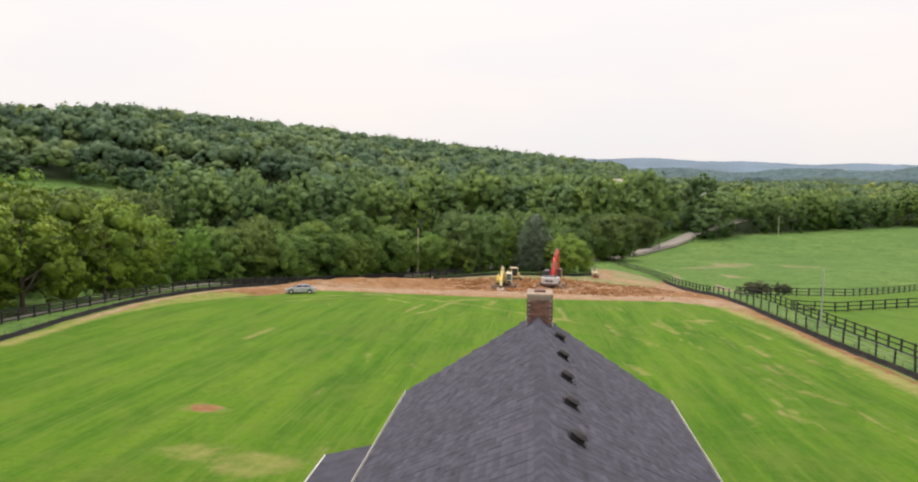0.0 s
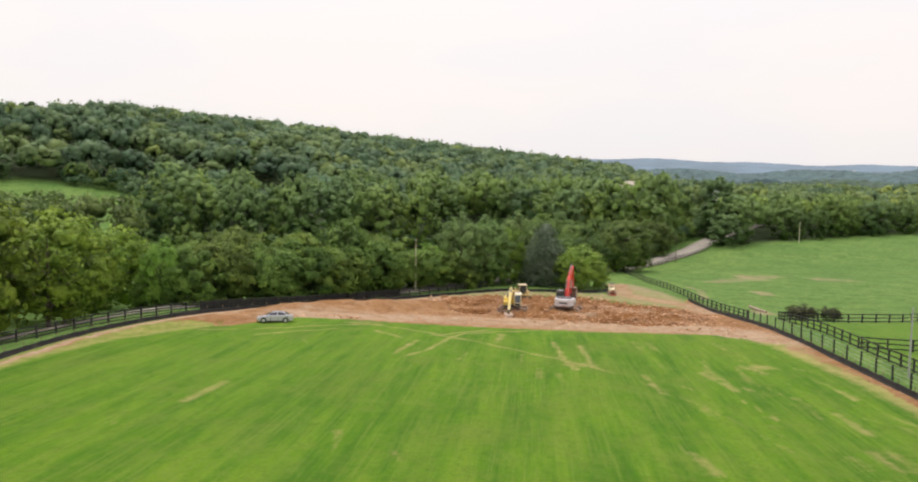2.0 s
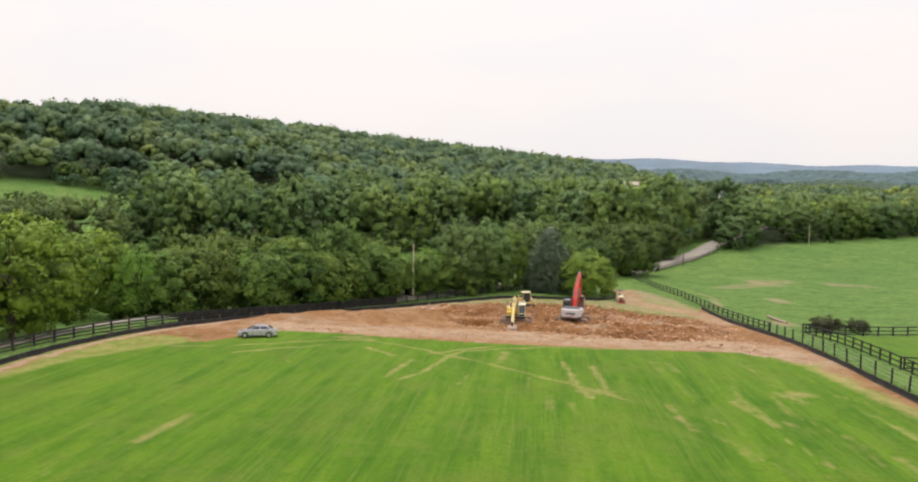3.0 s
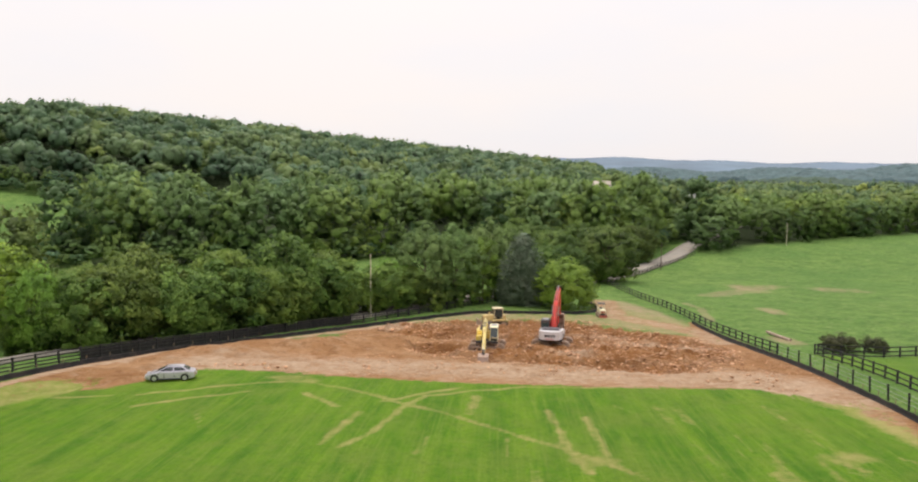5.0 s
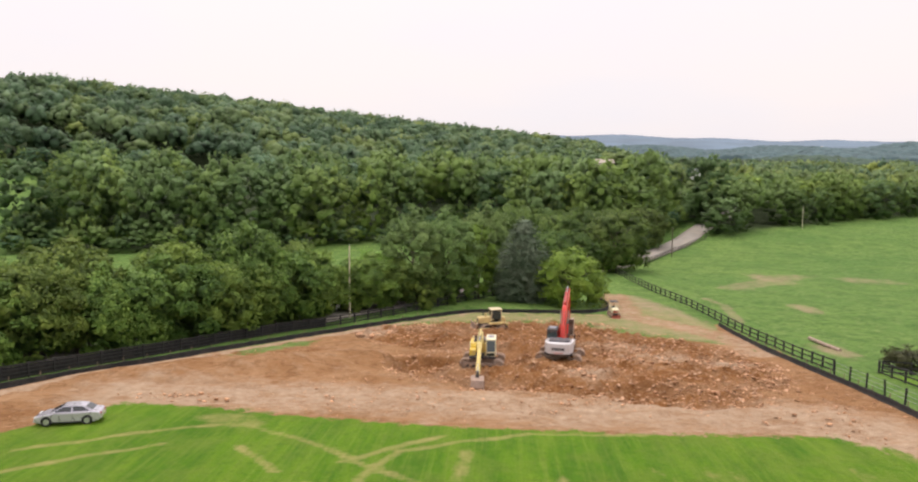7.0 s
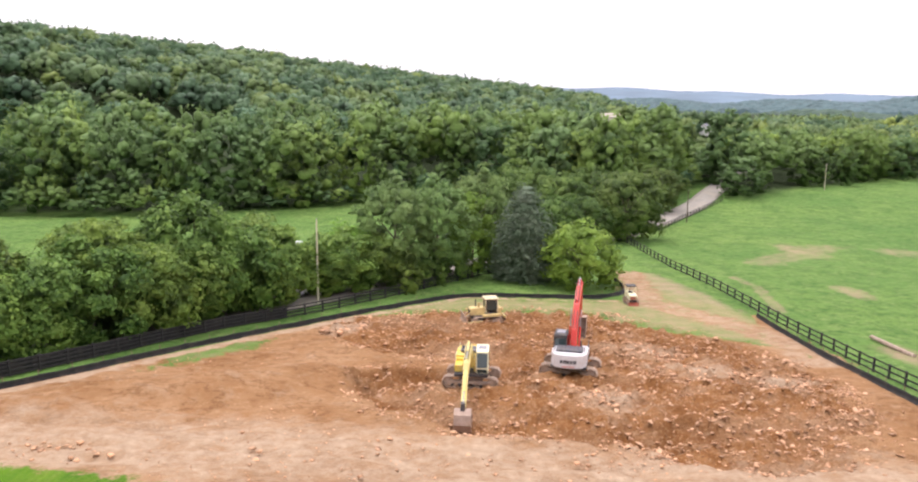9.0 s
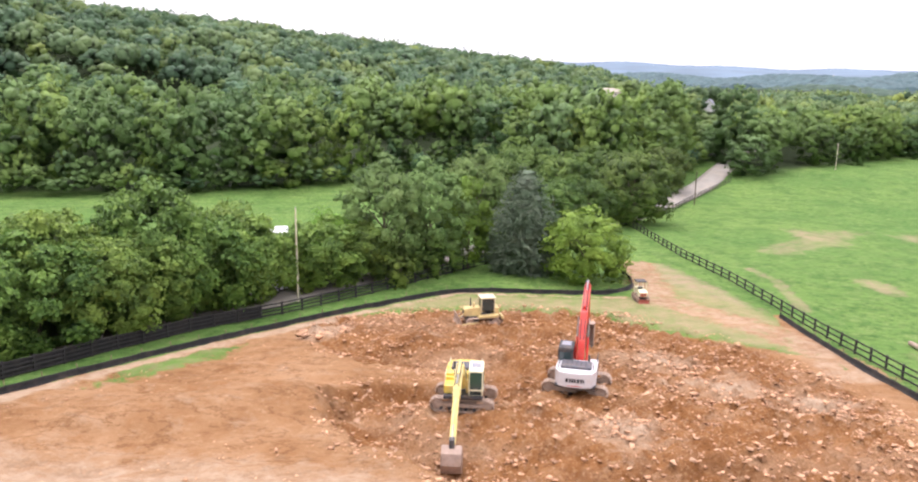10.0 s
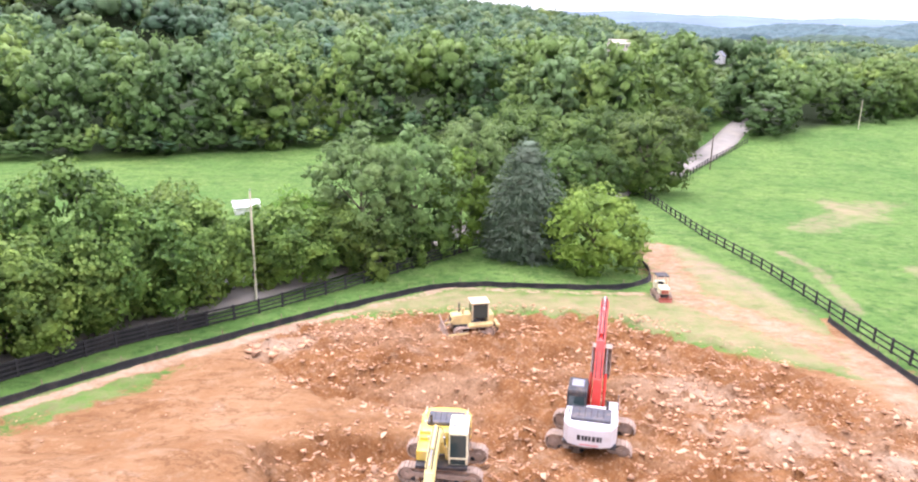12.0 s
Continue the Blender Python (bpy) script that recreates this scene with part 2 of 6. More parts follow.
    dug = mixc(nt, ramp(nt, noise_tex(nt, v, 0.13, 5, 0.65), (0.5, 0.0), (0.66, 0.7)), dug, (0.292, 0.207, 0.150))
    dug = mixc(nt, ramp(nt, voronoi(nt, v, 2.3), (0.1, 0.75), (0.3, 0.0)), dug, (0.299, 0.193, 0.111))
    dug = mixc(nt, ramp(nt, noise_tex(nt, v, 3.2, 5, 0.75), (0.54, 0.0), (0.64, 0.85)), dug, (0.37, 0.255, 0.18))
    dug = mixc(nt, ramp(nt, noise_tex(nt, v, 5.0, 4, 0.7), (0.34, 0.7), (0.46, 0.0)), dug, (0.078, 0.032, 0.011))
    dug = mixc(nt, ramp(nt, noise_tex(nt, coords(nt, "Object", (1, 1.5, 1)), 0.11, 6, 0.7), (0.36, 0.6), (0.5, 0.0)), dug, (0.13, 0.062, 0.024))
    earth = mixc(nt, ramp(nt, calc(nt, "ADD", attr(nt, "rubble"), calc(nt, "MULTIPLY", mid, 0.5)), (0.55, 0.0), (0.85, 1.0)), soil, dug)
    earth = mixc(nt, 1.0, earth, (1.04, 0.92, 0.74), "MULTIPLY")
    gravel = ramp(nt, noise_tex(nt, v, 1.4, 6, 0.7), (0.3, (0.3, 0.205, 0.13)), (0.7, (0.5, 0.38, 0.265)))
    pale = calc(nt, "ADD", attr(nt, "gravel"), calc(nt, "MULTIPLY", calc(nt, "SUBTRACT", noise_tex(nt, coords(nt, "Object", (0.8, 1.1, 1)), 0.55, 9, 0.78), 0.5), 3.0))
    earth = mixc(nt, ramp(nt, pale, (0.1, 0.0), (1.0, 0.9)), earth, gravel)
    edge = calc(nt, "ADD", attr(nt, "dirt"), calc(nt, "MULTIPLY", calc(nt, "SUBTRACT", noise_tex(nt, v, 0.8, 8, 0.78), 0.5), 1.5))
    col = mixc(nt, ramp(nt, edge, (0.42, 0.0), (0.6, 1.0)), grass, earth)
    # forest floor, its tone darkened to carry shade under and between the trees
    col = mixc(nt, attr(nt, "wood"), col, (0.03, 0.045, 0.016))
    put(nt, b.inputs["Base Color"], col)
    b.inputs["Roughness"].default_value = 0.95
    b.inputs["Specular IOR Level"].default_value = 0.15
    h = calc(nt, "ADD", calc(nt, "MULTIPLY", fine, 0.5), noise_tex(nt, v, 2.0, 6, 0.7))
    put(nt, b.inputs["Normal"], bumped(nt, h, 0.8, 0.22))
    return m


M_GROUND = ground_material()
M_LEAF = foliage("broad_leaves", (0.062, 0.112, 0.024), (0.145, 0.235, 0.041), (0.305, 0.415, 0.08), 0.35)
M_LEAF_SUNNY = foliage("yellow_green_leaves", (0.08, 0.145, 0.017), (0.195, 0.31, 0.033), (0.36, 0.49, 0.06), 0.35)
M_LEAF_DARK = foliage("dark_green_leaves", (0.055, 0.098, 0.022), (0.12, 0.19, 0.04), (0.225, 0.31, 0.07), 0.35)
M_LEAF_BRIGHT = foliage("bright_leaves", (0.1, 0.18, 0.026), (0.215, 0.345, 0.045), (0.335, 0.465, 0.085), 0.35)
M_LEAF_GREY = foliage("grey_green_leaves", (0.11, 0.18, 0.05), (0.2, 0.295, 0.085), (0.29, 0.385, 0.13), 0.3)
M_NEEDLE = foliage("spruce_needles", (0.08, 0.13, 0.07), (0.15, 0.215, 0.125), (0.29, 0.34, 0.245), 0.4)
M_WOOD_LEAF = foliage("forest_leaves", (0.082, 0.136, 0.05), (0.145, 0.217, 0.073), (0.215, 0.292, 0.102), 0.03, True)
M_SCRUB = foliage("scrub_leaves", (0.05, 0.055, 0.02), (0.085, 0.095, 0.035), (0.13, 0.14, 0.06), 0.5)
M_BARK = plain("bark", (0.11, 0.085, 0.06), 0.9, 0, 0.4, 2.5, 0.6)
M_BLACK_BOARD = plain("black_fence_paint", (0.022, 0.02, 0.021), 0.75, 0, 0.4, 2.0, 0.3, (0.06, 0.055, 0.05))
M_SILT = plain("silt_fabric", (0.009, 0.009, 0.009), 0.85, 0, 0.5, 1.2, 0.4, (0.045, 0.036, 0.028))
M_STAKE = plain("weathered_stake", (0.2, 0.15, 0.1), 0.85, 0, 0.3, 5, 0.3)
M_WIRE = plain("galvanised_wire", (0.3, 0.3, 0.29), 0.5, 0.7)
M_ROAD = plain("worn_asphalt", (0.28, 0.255, 0.22), 0.9, 0, 0.2, 0.35, 0.4, (0.36, 0.31, 0.24))
M_POLE = plain("pole_wood", (0.58, 0.53, 0.39), 0.85, 0, 0.25, 3.0, 0.3)
M_GREYPOLE = plain("grey_pole", (0.4, 0.4, 0.39), 0.6, 0.3, 0.15, 3.0)
M_WHITE = plain("white_paint", (0.78, 0.77, 0.74), 0.5, 0, 0.06, 2.0, 0, (0.55, 0.5, 0.44))
# the blue of the hills and plain is distance haze put into the colour
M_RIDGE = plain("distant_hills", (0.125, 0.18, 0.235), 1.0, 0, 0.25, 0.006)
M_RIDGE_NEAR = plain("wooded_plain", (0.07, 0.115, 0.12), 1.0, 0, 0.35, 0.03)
# colour darkened for the shade between crowns that this coarse canopy lacks
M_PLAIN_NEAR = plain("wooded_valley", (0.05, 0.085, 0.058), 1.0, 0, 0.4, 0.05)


# ---------------------------------------------------------------- mesh helpers
def part(name, bm, mat, parent=None, label="", smooth=False):
    """Links a bmesh as one mesh object under a thing or a part."""
    me = bpy.data.meshes.new(name)
    bm.to_mesh(me)
    bm.free()
    me.materials.append(mat)
    if smooth:
        me.shade_smooth()
    ob = new(name, me)
    ob.parent = parent
    if label:
        ob["label"] = label
    return ob


def raw(name, verts, faces, mat, parent=None, label="", smooth=False, puff=None):
    """Links numpy vertices and equal-sided faces as one mesh object."""
    verts, faces = np.asarray(verts, np.float32), np.asarray(faces, np.int32)
    me = bpy.data.meshes.new(name)
    n, k = faces.shape
    me.vertices.add(len(verts))
    me.vertices.foreach_set("co", verts.ravel())
    me.loops.add(n * k)
    me.loops.foreach_set("vertex_index", faces.ravel())
    me.polygons.add(n)
    me.polygons.foreach_set("loop_start", np.arange(0, n * k, k, dtype=np.int32))
    me.update(calc_edges=True)
    if puff is not None:
        me.attributes.new("puff", "FLOAT_VECTOR", "POINT").data.foreach_set("vector", np.asarray(puff, np.float32).ravel())
    me.materials.append(mat)
    if smooth:
        me.shade_smooth()
    ob = new(name, me)
    ob.parent = parent
    if label:
        ob["label"] = label
    return ob


def thing(name, m, label, category, group=""):
    ob = new(name)
    ob.empty_display_size = 0.2
    ob.matrix_world = m
    return tagged(ob, label, category, group)


def box(bm, c, s, rot=None, bevel=0.0):
    """A box of size s round c, its edges rounded by bevel."""
    m = Matrix.Translation(c) @ (rot or Matrix()) @ Matrix.Diagonal((*s, 1))
    vs = bmesh.ops.create_cube(bm, size=1, matrix=m)["verts"]
    if bevel:
        es = list({e for v in vs for e in v.link_edges})
        bmesh.ops.bevel(bm, geom=es, offset=bevel, segments=2, affect="EDGES", profile=0.6)
    return bm


def rod(bm, a, b, r, r2=None, seg=8):
    a, b = Vector(a), Vector(b)
    d = b - a
    m = Matrix.Translation((a + b) / 2) @ d.to_track_quat("Z", "Y").to_matrix().to_4x4()
    bmesh.ops.create_cone(bm, cap_ends=True, segments=seg, radius1=r, radius2=r if r2 is None else r2, depth=d.length, matrix=m)
    return bm


def prism(bm, outline, lo, hi, axis="x", bevel=0.0):
    """Extrudes an outline of (a, b) pairs from lo to hi along an axis: x takes (y, z), y takes (x, z), z takes (x, y)."""
    def at(a, b, h):
        return {"x": (h, a, b), "y": (a, h, b), "z": (a, b, h)}[axis]
    one = [bm.verts.new(at(a, b, lo)) for a, b in outline]
    two = [bm.verts.new(at(a, b, hi)) for a, b in outline]
    fs = [bm.faces.new(one), bm.faces.new(two[::-1])]
    n = len(outline)
    for i in range(n):
        fs.append(bm.faces.new((one[i], two[i], two[(i + 1) % n], one[(i + 1) % n])))
    bmesh.ops.recalc_face_normals(bm, faces=fs)
    if bevel:
        es = list({e for f in fs for e in f.edges})
        bmesh.ops.bevel(bm, geom=es, offset=bevel, segments=2, affect="EDGES", profile=0.6)
    return bm


def along(points, step):
    """Points at even steps on a polyline, with the heading of each."""
    p = np.asarray(points, float)
    d = np.r_[0, np.cumsum(np.hypot(*np.diff(p, axis=0).T))]
    n = max(1, round(d[-1] / step))
    s = np.linspace(0, d[-1], n + 1)
    xy = np.c_[np.interp(s, d, p[:, 0]), np.interp(s, d, p[:, 1])]
    t = np.gradient(xy, axis=0)
    return xy, np.arctan2(t[:, 1], t[:, 0])


def curve(points, step):
    """The same on a line whose corners are rounded."""
    xy, _ = along(points, step)
    k = max(1, int(5 / step))
    pad = np.r_[np.repeat(xy[:1], k, 0), xy, np.repeat(xy[-1:], k, 0)]
    w = np.ones(2 * k + 1) / (2 * k + 1)
    out = np.c_[np.convolve(pad[:, 0], w, "valid"), np.convolve(pad[:, 1], w, "valid")]
    out[0], out[-1] = xy[0], xy[-1]
    return along(out, step)


def inside(poly, x, y):
    """Signed distance to a polygon's edge: positive within."""
    p = np.asarray(poly, float)
    hit, far = np.zeros(x.shape, bool), np.full(x.shape, 1e9)
    for (ax, ay), (bx, by) in zip(p, np.roll(p, -1, 0)):
        cross = (ay > y) != (by > y)
        hit ^= cross & (x < (bx - ax) * (y - ay) / (by - ay + 1e-12) + ax)
        t = np.clip(((x - ax) * (bx - ax) + (y - ay) * (by - ay)) / ((bx - ax) ** 2 + (by - ay) ** 2), 0, 1)
        far = np.minimum(far, np.hypot(x - ax - t * (bx - ax), y - ay - t * (by - ay)))
    return np.where(hit, far, -far)


def near_line(line, x, y):
    far = np.full(x.shape, 1e9)
    for (ax, ay), (bx, by) in zip(line[:-1], line[1:]):
        t = np.clip(((x - ax) * (bx - ax) + (y - ay) * (by - ay)) / ((bx - ax) ** 2 + (by - ay) ** 2), 0, 1)
        far = np.minimum(far, np.hypot(x - ax - t * (bx - ax), y - ay - t * (by - ay)))
    return far


# ---------------------------------------------------------------- the lie of the land
PROFILE = np.array([(-400, -4), (-60, 1.2), (0, 0), (60, -2.7), (105, -4.7), (118, -5.8), (130, -7.3), (148, -8.9), (172, -9.6), (214, -11.8),
                    (240, -12.8), (270, -12.4), (310, -10.4), (400, -9), (700, -5), (1100, -4), (4000, -4)], float)
CREST = np.array([(-70, 48, 620), (-38, 48, 620), (-29, 56, 680), (-16, 47, 780), (-2, 30, 900), (5, 20, 1000), (12, 13, 1000), (25, 13, 1000), (60, 13, 1000)], float)


def smooth(a, b, x):
    t = np.clip((x - a) / (b - a), 0, 1)
    return t * t * (3 - 2 * t)


def ground(x, y):
    """Height of the ground."""
    x, y = np.asarray(x, float), np.asarray(y, float)
    z = sum(np.interp(y + d, PROFILE[:, 0], PROFILE[:, 1]) for d in (-8, -4, 0, 4, 8)) / 5
    z = z - 3.0 * smooth(-47, -68, x) * smooth(30, 90, y) * (1 - smooth(170, 230, y))
    az, r = np.degrees(np.arctan2(x, np.maximum(y, 1))), np.hypot(x, y)
    h, d = np.interp(az, CREST[:, 0], CREST[:, 1]), np.interp(az, CREST[:, 0], CREST[:, 2])
    # the rise begins far out where the valley opens beyond the pasture
    foot = np.interp(az, (2, 10), (300, 640))
    # knolls added under the two far houses, lifting them into the camera's view
    for hx, hy, top in ((57.6, 486, 6.2), (119, 526, -1.0)):
        z = z + (top + 8.2) * np.exp(-((x - hx) / 17) ** 2 - ((y - hy) / 17) ** 2)
    return z + h * smooth(foot, d, r) * (1 - 0.6 * smooth(d, d + 500, r))


def gz(x, y):
    return float(ground(x, y))


SILT_LEFT = [(-42, 35), (-43.5, 60.7), (-45.6, 73), (-46.6, 88), (-45.3, 98), (-42.8, 107), (-37.5, 119), (-30.5, 133.5), (-25.5, 142), (-16, 154), (-8, 161.5), (-4.7, 164.6), (3.4, 164.4),
             (13.7, 164.6), (16.3, 168), (16.6, 173), (15.5, 180)]
SILT_RIGHT = [(29.2, 157.5), (30.2, 131), (30, 105), (30.1, 75), (30.6, 57), (30.6, 30)]
DIRT = [(-45.2, 70), (-46.5, 88), (-45.2, 98), (-42.7, 107), (-37.5, 119), (-30.5, 133.3), (-25.5, 142), (-17, 151.5), (-9, 155.3), (0, 156.7), (9, 156), (16, 151), (22, 147), (28.8, 143),
        (30.1, 130), (30, 118), (29.9, 90), (30.4, 50), (29.2, 50), (28.2, 80), (26, 98), (22, 104.8), (10, 104.3), (-2.7, 104.6), (-13, 105.8), (-21, 107.7), (-29, 108.7), (-33, 101), (-37, 97),
        (-42, 87), (-43.8, 74)]
GRIT = [(-44.5, 74), (-45.4, 88), (-44.2, 98), (-41.7, 107), (-36.5, 119), (-29.6, 133), (-24.6, 141.5), (-15.2, 153.2), (-7.5, 160.5), (-4.5, 163.6), (3.4, 163.4), (13.9, 163.6)]
RUBBLE = [(-17, 150), (-17, 145), (-13, 139.5), (-8, 137), (-3, 136), (-3.5, 134), (-7, 132.4), (-10, 132), (-11.4, 127.1), (-9.9, 123.2), (-8.2, 120.4), (-5.5, 119.3), (-3.2, 116.9), (1.5, 116), (6.2, 114.6), (10.5, 113.2), (15, 112),
          (19.3, 113.6), (24, 120), (26.2, 130), (26, 138), (23, 143.4), (20, 149.5), (15.2, 154.4), (10.8, 157.5), (3, 158), (-3.3, 156.7), (-9, 155)]
HAUL = [(18.9, 184), (18.6, 176), (18, 170.6), (18.2, 163.5), (21.3, 158.8), (24.4, 155), (27, 150), (28.4, 145), (28.8, 139)]
SCRUFF = [(-14, 154.5), (-4, 157), (9, 156.5), (16, 151.5), (22, 147.5), (28.6, 141.5), (29, 157), (26, 172), (23, 185), (18, 184), (16.5, 166), (13, 163), (-4, 163), (-12, 158)]
LAWN_TRACKS = [[(-18.3, 104), (-12.6, 100.6), (-8.3, 96.7), (-4.6, 94.1), (-0.5, 90), (3.3, 86.6), (7.2, 82.3)], [(9, 104), (1.4, 103.6), (-3.3, 101.5), (-6.9, 99.3), (-8.2, 96), (-9.5, 89.2), (-11, 85.8)],
               [(-4.5, 102.6), (-7.6, 99.8), (-10, 97.4)], [(2.9, 96), (3.4, 90.4), (3.7, 85.6), (4.6, 82)], [(5.6, 94), (5.9, 88.9), (6, 85.4)], [(-11.4, 94), (-12.5, 86.2)], [(-17, 99.5), (-13.5, 95.5)],
               [(-30.4, 97.6), (-27.3, 99.5), (-23.3, 102.3), (-20, 103.6)], [(-29, 94), (-25.8, 96.8), (-21.9, 99.4)], [(-36, 96), (-32.4, 97)], [(19.8, 85.6), (21.1, 83.7)]]
SCARS = [(-17.3, 42.9, 1.0), (-10.5, 34, 1.6), (-14.5, 35.3, 1.2), (21.3, 86.3, 1.1), (-20, 105.2, 1.3), (-18.5, 104.4, 1.0), (5, 84.3, 1.0)]
FIELD_SCARS = [(74, 215, 3), (79, 213, 2.5), (47, 173, 2), (38, 142, 2.0), (56, 214, 4)]
FIELD_PATHS = [([(43.5, 198), (53, 208.5), (64, 221)], 3.8), ([(34.2, 182.5), (35, 175), (34, 167.5), (32.9, 160.5)], 1.0)]


def build_ground():
    def spread(a, b, step, lo, hi, grow=1.16):
        mid = list(np.arange(a, b + 1e-6, step))
        up, s = [mid[-1]], step
        while up[-1] < hi:
            s *= grow
            up.append(up[-1] + s)
        dn, s = [mid[0]], step
        while dn[-1] > lo:
            s *= grow
            dn.append(dn[-1] - s)
        return np.array(dn[:0:-1] + mid + up[1:])
    xs = spread(-52, 40, 0.45, -4200, 4200, 1.12)
    ys = spread(28, 182, 0.45, -1500, 4600, 1.06)
    X, Y = np.meshgrid(xs, ys)
    x, y = X.ravel(), Y.ravel()
    z = ground(x, y)
    dirt, rub = inside(DIRT, x, y), inside(RUBBLE, x, y)
    haul = near_line(HAUL, x, y)
    wob = np.zeros_like(x)
    for i in np.flatnonzero(np.abs(rub) < 6):
        wob[i] = noise.fractal(Vector((x[i] * 0.2, y[i] * 0.2, 5)), 0.8, 2.0, 4) * 1.7
    rub = rub + wob
    r_mask = np.clip(0.5 + rub / 1.6, 0, 1)
    # broken ground in the dug area, ruts and a small bank on the graded soil
    near = np.flatnonzero((rub > -2) | (dirt > -1))
    for i in near:
        p = Vector((x[i], y[i], 0))
        a = noise.fractal(p * 0.35, 0.7, 2.0, 5) * 0.6 + noise.fractal(p * 1.1, 0.6, 2.0, 4) * 0.42
        c = noise.fractal(Vector((x[i] * 0.12, y[i] * 0.5, 3)), 0.8, 2.0, 4) * 0.13 - abs(noise.fractal(Vector((x[i] * 0.16, y[i] * 0.3, 9)), 0.8, 2.0, 5)) * 0.45 + 0.1
        z[i] += a * r_mask[i] - 1.1 * smooth(-0.2, 0.6, rub[i]) * (1 - smooth(2.5, 8, rub[i])) * smooth(146, 136, y[i]) * smooth(24, 14, x[i]) + c * min(1, max(0, dirt[i] / 2)) * (1 - r_mask[i])
    z += (0.75 + 0.75 * smooth(-36, -28, x)) * np.exp(-(near_line([(-34, 116.5), (-26, 120), (-14, 127)], x, y) / 3.2) ** 2) * (1 - r_mask)
    z += 0.04 * np.sin(x * 1.7 + np.sin(y * 0.21)) * np.sin(y * 0.33) * smooth(1, -1, dirt) * (np.hypot(x, y) < 260)
    n, k = len(ys), len(xs)
    i = np.arange(n * k).reshape(n, k)
    faces = np.stack([i[:-1, :-1], i[:-1, 1:], i[1:, 1:], i[1:, :-1]], -1).reshape(-1, 4)
    ob = raw("ground", np.c_[x, y, z], faces, M_GROUND, smooth=True)
    lawn = np.clip(0.5 + inside(SILT_LEFT + SILT_RIGHT[:1] + [(30, 105), (30.5, 20), (30, -400), (-60, -400), (-44, 20)], x, y), 0, 1)
    lawn *= 1 - 0.75 * np.clip((y - 111) / 6, 0, 1)
    paddock = inside([(36, 128), (42, 126), (55.3, 131.2), (76.4, 152.2), (100, 170), (170, 220), (170, -300), (34.2, -300)], x, y)
    lawn = np.maximum(lawn, 0.7 * np.clip(0.5 + paddock / 2, 0, 1))
    dry = np.zeros_like(x)
    # yellowed scuffs along the mowing direction
    rs = np.random.default_rng(31)
    for _ in range(70):
        a, b, n = (rs.uniform(9, 27), rs.uniform(40, 98), rs.uniform(2, 7)) if rs.random() < 0.75 else (rs.uniform(-34, 4), rs.uniform(30, 100), rs.uniform(2, 6))
        d = near_line([(a, b), (a + rs.normal(-0.6, 0.8), b + n)], x, y)
        dry = np.maximum(dry, rs.uniform(0.35, 0.6) * np.clip(1.4 - d / rs.uniform(0.25, 0.6), 0, 1))
    for line in LAWN_TRACKS:
        d = near_line(line, x, y)
        dry = np.maximum(dry, 0.66 * np.clip(1.3 - d / 0.5, 0, 1))
    d = near_line([(7.2, 82.3), (10.8, 76.3), (12.8, 72), (14.8, 66), (15.8, 61.2)], x, y)
    dry = np.maximum(dry, 0.42 * np.clip(1.3 - d / 0.5, 0, 1))
    for a, b, s in SCARS:
        dry = np.maximum(dry, 0.55 * np.clip(1.7 - np.hypot((x - a) / 1.5, y - b) / s, 0, 1))
    for a, b, s in FIELD_SCARS:
        dry = np.maximum(dry, 0.62 * np.clip(1.6 - np.hypot(x - a, (y - b) / 2.6) / s, 0, 1))
    for line, w in FIELD_PATHS:
        dry = np.maximum(dry, 0.5 * np.clip(1.6 - near_line(line, x, y) / w, 0, 1))
    dry = np.maximum(dry, 0.75 * np.clip(1.2 - np.abs(near_line([(-42.5, 60), (-44, 74), (-44.6, 86)], x, y)) / 1.6, 0, 1))
    dry = np.maximum(dry, 0.8 * np.clip(1.2 - near_line([(29.4, 30), (28.6, 80), (27, 97)], x, y) / 1.7, 0, 1))
    dry = np.maximum(dry, 0.66 * np.clip(0.6 + inside(SCRUFF, x, y) / 3, 0, 1))
    dry = np.maximum(dry, 0.45 * np.exp(-((x + 26) / 6) ** 2 - ((y - 136.5) / 10) ** 2))
    az, r = np.degrees(np.arctan2(x, np.maximum(y, 1))), np.hypot(x, y)
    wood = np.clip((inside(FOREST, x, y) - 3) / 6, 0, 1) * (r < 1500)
    chalk = sum(0.85 * np.exp(-((x - a) / s) ** 2 - ((y - b) / s) ** 2) for a, b, s in ((7.9, 124.8, 2.6), (16.6, 134.5, 3.2), (13.5, 141, 2.6), (22.8, 131.4, 2.4), (-16, 147, 2.2)))
    side = np.clip((106 - y) / 6, 0, 1) * ((x > 24) | (x < -36))
    bare = 0.8 * np.clip(1.4 - np.hypot((x + 17.3) / 1.3, y - 42.9) / 1.0, 0, 1)
    dry = np.maximum(dry, 0.62 * side * np.clip(0.8 + dirt / 2, 0, 1))
